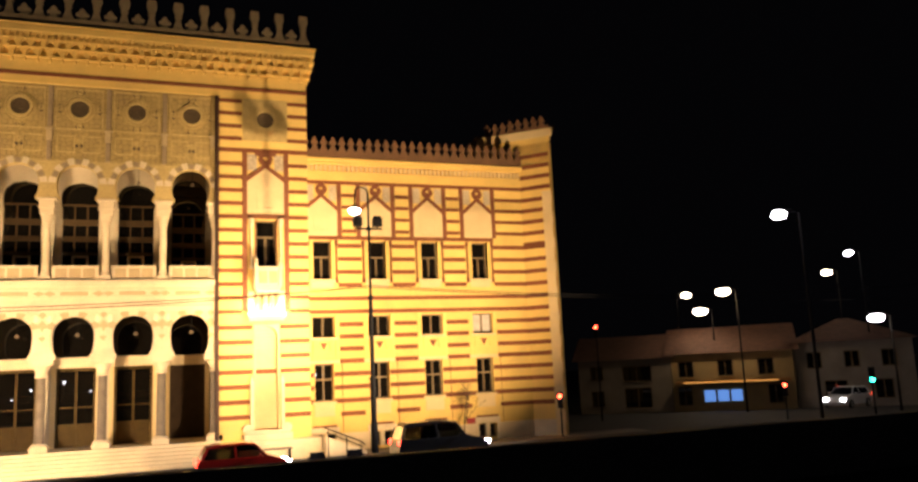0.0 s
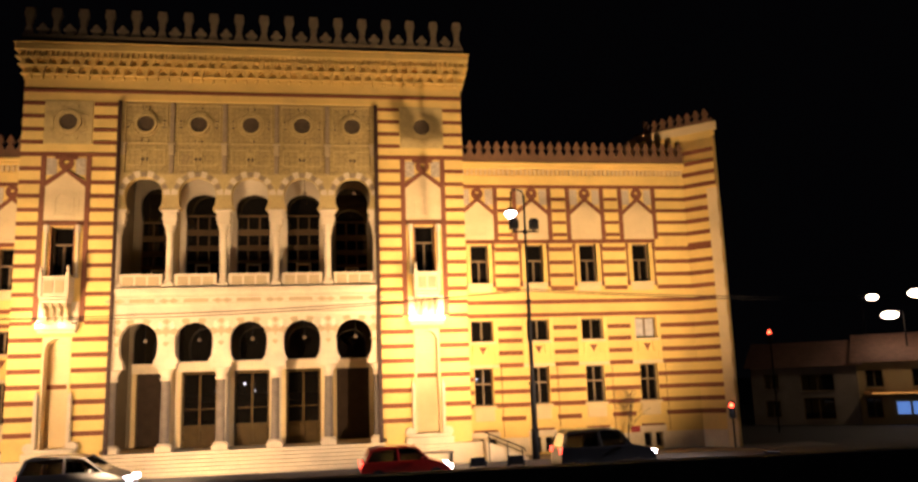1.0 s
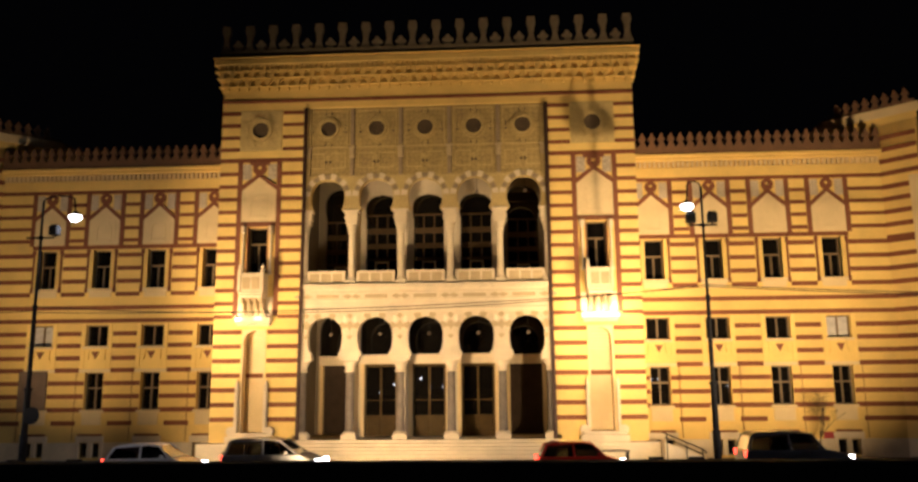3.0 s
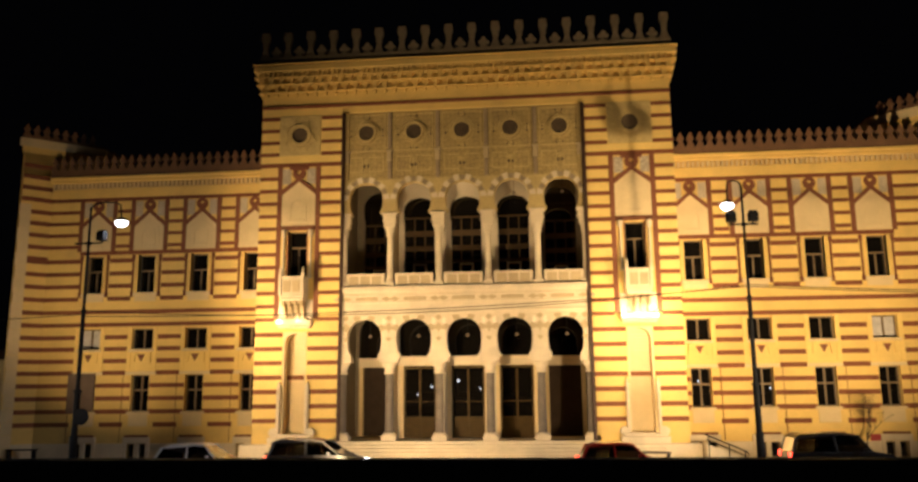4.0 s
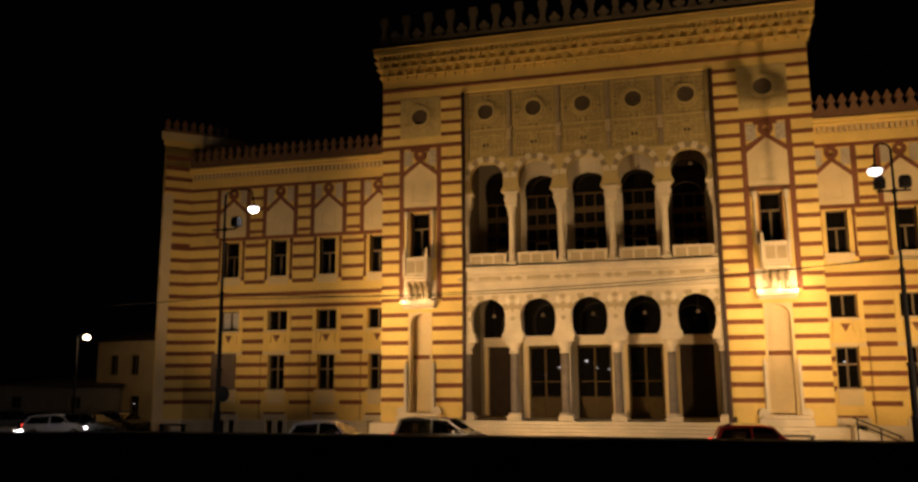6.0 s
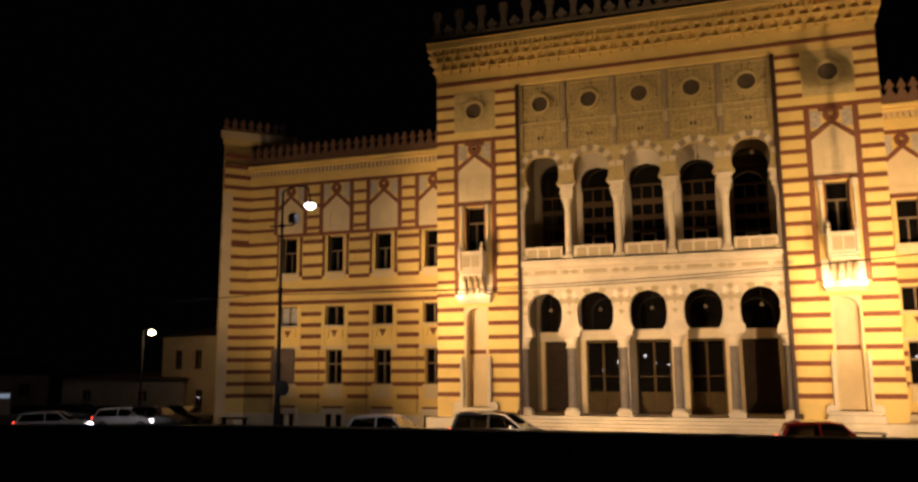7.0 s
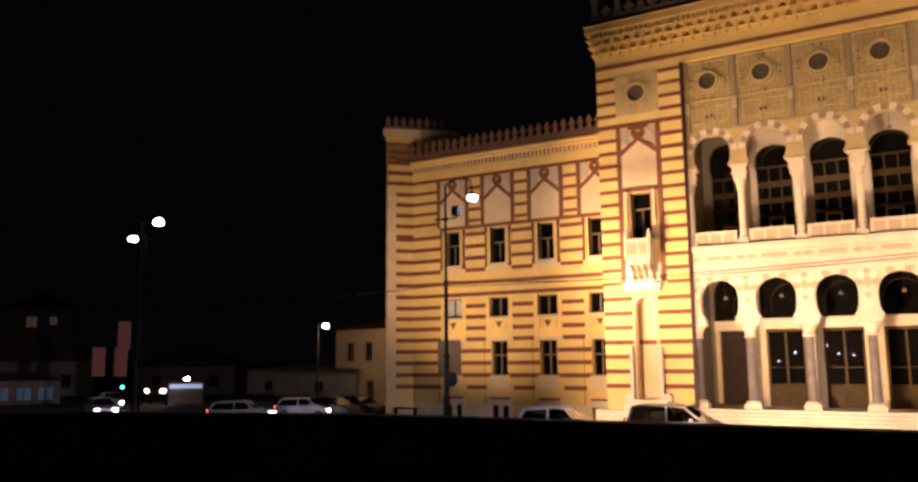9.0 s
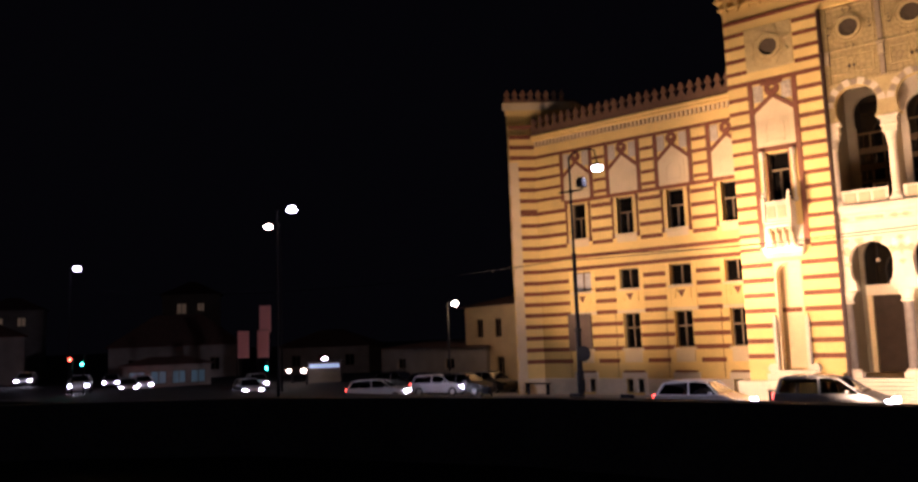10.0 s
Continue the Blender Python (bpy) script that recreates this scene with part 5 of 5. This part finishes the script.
for x, y, z, lit in ((-59.9, -13.8, 1.0, "red"), (-59.6, -13.0, 0.6, "green"), (-56.1, 2.0, -0.5, "green"), (36.6, 10.8, 4.9, "red"), (27.9, 0.7, 0.1, "red"), (44.3, -0.8, 0.0, "red"), (44.5, -8.0, 0.3, "green")):
    signal(x, y, z, lit, 0.5 if x < 0 else -0.6)


def house(name, at, turn, w, d, h, roof_h, wall, label, rows, hip=False, glow=None):
    """A house with its front on local y = 0 facing -y; rows of windows (x, z0, z1, width)."""
    o = empty(name, label, "house", at=at)
    o.rotation_euler.z = turn
    part("wall", pierced(Build(), 0, w, 0, h, 0, 0.4, [(x - ww / 2, x + ww / 2, z0, z1) for x, z0, z1, ww in rows]), wall, o)
    for x0, x1, y0 in ((0, 0.4, 0.4), (w - 0.4, w, 0.4), (0.4, w - 0.4, d - 0.4)):
        part("wall", Build().box(x0, x1, y0, d, 0, h), wall, o)
    r = Build()
    e = 0.5
    inset = min(w, d) / 2 if hip else -e
    a = [(-e, -e, h), (w + e, -e, h), (w + e, d + e, h), (-e, d + e, h)]
    r0, r1 = (inset, d / 2, h + roof_h), (w - inset, d / 2, h + roof_h)
    r.quad(a[0], a[1], r1, r0).quad(a[2], a[3], r0, r1).quad(a[1], a[2], r1).quad(a[3], a[0], r0).quad(a[3], a[2], a[1], a[0])
    part("roof", r, TILES, o)
    for x, z0, z1, ww in rows:
        f = Build().box(x - ww / 2, x - ww / 2 + 0.08, 0.12, 0.2, z0, z1).box(x + ww / 2 - 0.08, x + ww / 2, 0.12, 0.2, z0, z1).box(x - ww / 2 + 0.08, x + ww / 2 - 0.08, 0.12, 0.2, z1 - 0.08, z1).box(x - ww / 2 + 0.08, x + ww / 2 - 0.08, 0.12, 0.2, z0, z0 + 0.08).box(x - 0.04, x + 0.04, 0.13, 0.19, z0 + 0.08, z1 - 0.08)
        win = part("window", f, WOOD, o)
        part("pane", Build().box(x - ww / 2 + 0.05, x + ww / 2 - 0.05, 0.16, 0.17, z0 + 0.05, z1 - 0.05), glow or GLASS, win)
        part("sill", Build().slab(x - ww / 2 - 0.1, x + ww / 2 + 0.1, -0.1, 0.12, z0 - 0.1, z0, 0.02), wall, win)
    return o


# across the square beside the right-hand tower
TURN_R = math.atan2(2.9 - 20.4, 61.6 - 40.0)
shops = house("house", (40.0, 20.4, STREET), TURN_R, 8.2, 8, 4.7, 2.2, DULLWALL, "low pale house with dark windows at night", [(1.6, 2.9, 4.2, 1.2), (5.2, 2.7, 4.1, 2.6), (1.6, 0.6, 2.0, 1.2), (5.2, 0.4, 2.2, 2.4)])
inn = house("house", (46.4, 15.2, STREET), TURN_R, 10.0, 9, 4.9, 2.4, OCHREWALL, "ochre house over a lit shop front", [(1.2, 2.9, 4.3, 1.3), (4.5, 2.9, 4.3, 1.3), (7.8, 2.9, 4.3, 1.3), (1.0, 0.5, 2.1, 1.2), (8.4, 0.5, 2.1, 1.2)])
part("awning", Build().prism([(0.4, 2.35), (9.6, 2.35), (9.6, 2.6), (0.4, 2.6)], -1.3, 0.0), material("orange_awning", (0.42, 0.2, 0.06), 0.8, vary=0.2), inn, "faded orange awning")
strip = part("strip_light", Build().slab(1.0, 8.6, -1.36, -1.3, 2.42, 2.5, 0.01), glowing("orange_strip", (1.0, 0.5, 0.12), 0.5), inn, "dim orange light strip")
SHOPGLOW = glowing("shop_light", (0.16, 0.4, 1.0), 0.45)
for i in range(3):
    part("shop_window", Build().slab(2.6 + i * 1.1, 3.5 + i * 1.1, -0.06, -0.01, 0.8, 1.75, 0.02), SHOPGLOW, inn, "blue lit shop window")
house("house", (54.6, 9.2, STREET), TURN_R, 9.0, 8, 5.4, 2.0, DULLWALL, "dim two-storey house across the square", [(1.5, 3.2, 4.6, 1.2), (4.4, 3.2, 4.6, 1.2), (7.2, 3.2, 4.6, 1.2), (3.0, 0.6, 2.2, 1.8), (6.6, 0.6, 2.2, 1.4)], True)
house("house", (33.5, 30, STREET), -0.15, 9.0, 8, 5.6, 2.4, DULLWALL, "dark house behind the corner tower", [(2.0, 3.2, 4.6, 1.2), (6.0, 3.2, 4.6, 1.2)], True)

# beyond the left-hand tower
TURN_L = math.atan2(7.0 - 9.7, -32.3 + 49.3)
house("shed", (-49.3, 9.7, STREET), TURN_L, 14.0, 6, 3.2, 0.5, DULLWALL, "long low dim building with a flat roof", [(3.0, 1.4, 2.3, 1.2), (9.5, 1.4, 2.3, 1.2)], True)
house("house", (-38.4, 8.6, STREET), -0.25, 9.0, 8, 6.4, 1.2, OCHREWALL, "ochre house lit by a street lamp", [(1.9, 3.9, 5.4, 0.9), (4.2, 3.9, 5.4, 0.9), (6.8, 3.9, 5.4, 0.9), (1.9, 0.9, 2.4, 0.9), (4.4, 0.9, 2.4, 0.9)], True)
house("house", (-96.0, 8.0, STREET), 0.9, 16.0, 10, 4.2, 4.2, DULLWALL, "large dark house with a steep roof", [(3, 1, 2.6, 1.2), (8, 1, 2.6, 1.2), (13, 1, 2.6, 1.2)], True)
house("house", (-80.0, 22.0, STREET), 0.55, 12.0, 9, 3.4, 2.2, DULLWALL, "low house in the dark across the junction", [(2.5, 1, 2.4, 1.2), (6, 1, 2.4, 1.2), (9.5, 1, 2.4, 1.2)], True)
house("house", (-104.0, -14.0, STREET), 1.2, 14.0, 9, 6.0, 2.6, DULLWALL, "dim house at the far end of the quay", [(2.5, 3.6, 5, 1.2), (6.5, 3.6, 5, 1.2), (10.5, 3.6, 5, 1.2), (4.5, 1, 2.4, 1.2), (8.5, 1, 2.4, 1.2)], True)
TEALGLOW, DIMGLOW = glowing("dim_teal_shop_light", (0.3, 0.6, 0.7), 0.012), glowing("lit_wall_glow", (1.0, 0.72, 0.4), 0.02)
house("shop", (-75.8, -0.9, STREET), math.atan2(7.3, 4.4), 8.6, 5, 2.3, 0.8, DULLWALL, "low shop row with dim teal windows", [(1.3, 0.3, 1.7, 1.6), (3.4, 0.3, 1.7, 1.6), (5.4, 0.3, 1.7, 1.4), (7.3, 0.3, 1.7, 1.5)], True, TEALGLOW)
# warm glowing panes stand in for lamplight on the far walls
house("house", (-117.0, 28.0, STREET), 0.95, 9.0, 8, 12.6, 2.4, DULLWALL, "tall far house, two glowing panes standing in for its lit gable", [(3.0, 9.4, 11.2, 1.6), (6.0, 9.8, 11.2, 1.2)], True, DIMGLOW)
house("house", (-148.0, 12.0, STREET), 1.1, 10.0, 8, 11.5, 2.4, DULLWALL, "far hillside house, glowing panes standing in for a dim lit wall", [(3.0, 8.6, 10.2, 1.4), (6.5, 8.6, 10.2, 1.4)], True, DIMGLOW)
# no lamp reaches the banners, so the cloth gets a faint glow instead
BANNERCLOTH = glowing("self_lit_pink_cloth", (0.75, 0.3, 0.25), 0.009)
for x, y, z in ((-69.6, 9.3, 0.2), (-67.6, 10.4, 0.2), (-68.3, 11.2, 2.9)):
    o = empty("banner", "dim pinkish street banner hung on a pole", "banner", "street banners", at=(x, y, STREET))
    o.rotation_euler.z = 0.6
    part("pole", Build().lathe(-0.72, 0, [(0.06, 0), (0.05, z - STREET + 3.1)], 8), IRON, o)
    part("cloth", Build().slab(-0.64, 0.64, -0.03, 0.0, z - STREET, z - STREET + 2.9, 0.01), BANNERCLOTH, o)
    part("bracket", Build().tube([(-0.72, 0, z - STREET + 2.95), (0.68, 0, z - STREET + 2.95)], 0.025, 6), IRON, o)
kiosk = empty("kiosk", "small kiosk with a pale lit sign", "kiosk", at=(-58.6, 11.0, STREET))
kiosk.rotation_euler.z = 0.75
part("body", Build().box(-1.6, 1.6, 0, 2.2, 0, 2.0), DULLWALL, kiosk)
part("sign", Build().slab(-1.5, 1.5, -0.12, 0.0, 1.45, 1.85, 0.02), glowing("pale_sign", (0.6, 0.8, 1.0), 0.3), kiosk, "pale bluish lit sign board")
part("roof", Build().slab(-1.8, 1.8, -0.4, 2.4, 2.0, 2.15, 0.03), ROOFING, kiosk)

# lamps on the near bank, behind the walker; the doors and windows mirror them
NEARBULB = glowing("near_bank_lamp", (0.95, 0.96, 1.0), 30)
for x, y, z, size in ((-12.6, -75.0, 2.1, 0.28), (-8.5, -75.0, 3.0, 0.36), (-7.0, -75.0, 1.9, 0.2), (-5.1, -75.0, 1.7, 0.22), (27.9, -75.0, 2.5, 0.3), (26.8, -75.0, 2.5, 0.28), (38.4, -75.0, 1.4, 0.28), (-14.9, -75.0, 0.9, 0.2)):
    size *= 0.6
    o = empty("bollard_lamp", "low lit lamp post on the near bank", "lamp post", "lamps on the near bank", at=(x, y, 0))
    part("post", Build().lathe(0, 0, [(0.09, 0), (0.06, z - 0.35)], 8), IRON, o)
    part("globe", Build().lathe(0, 0, [(size * 0.4, z - size), (size * 0.85, z - size * 0.5), (size, z), (size * 0.85, z + size * 0.5), (size * 0.3, z + size)], 14), NEARBULB, o, "", True)
    part("cap", Build().lathe(0, 0, [(size * 0.35, z + size), (size * 0.1, z + size + 0.1)], 8), IRON, o)
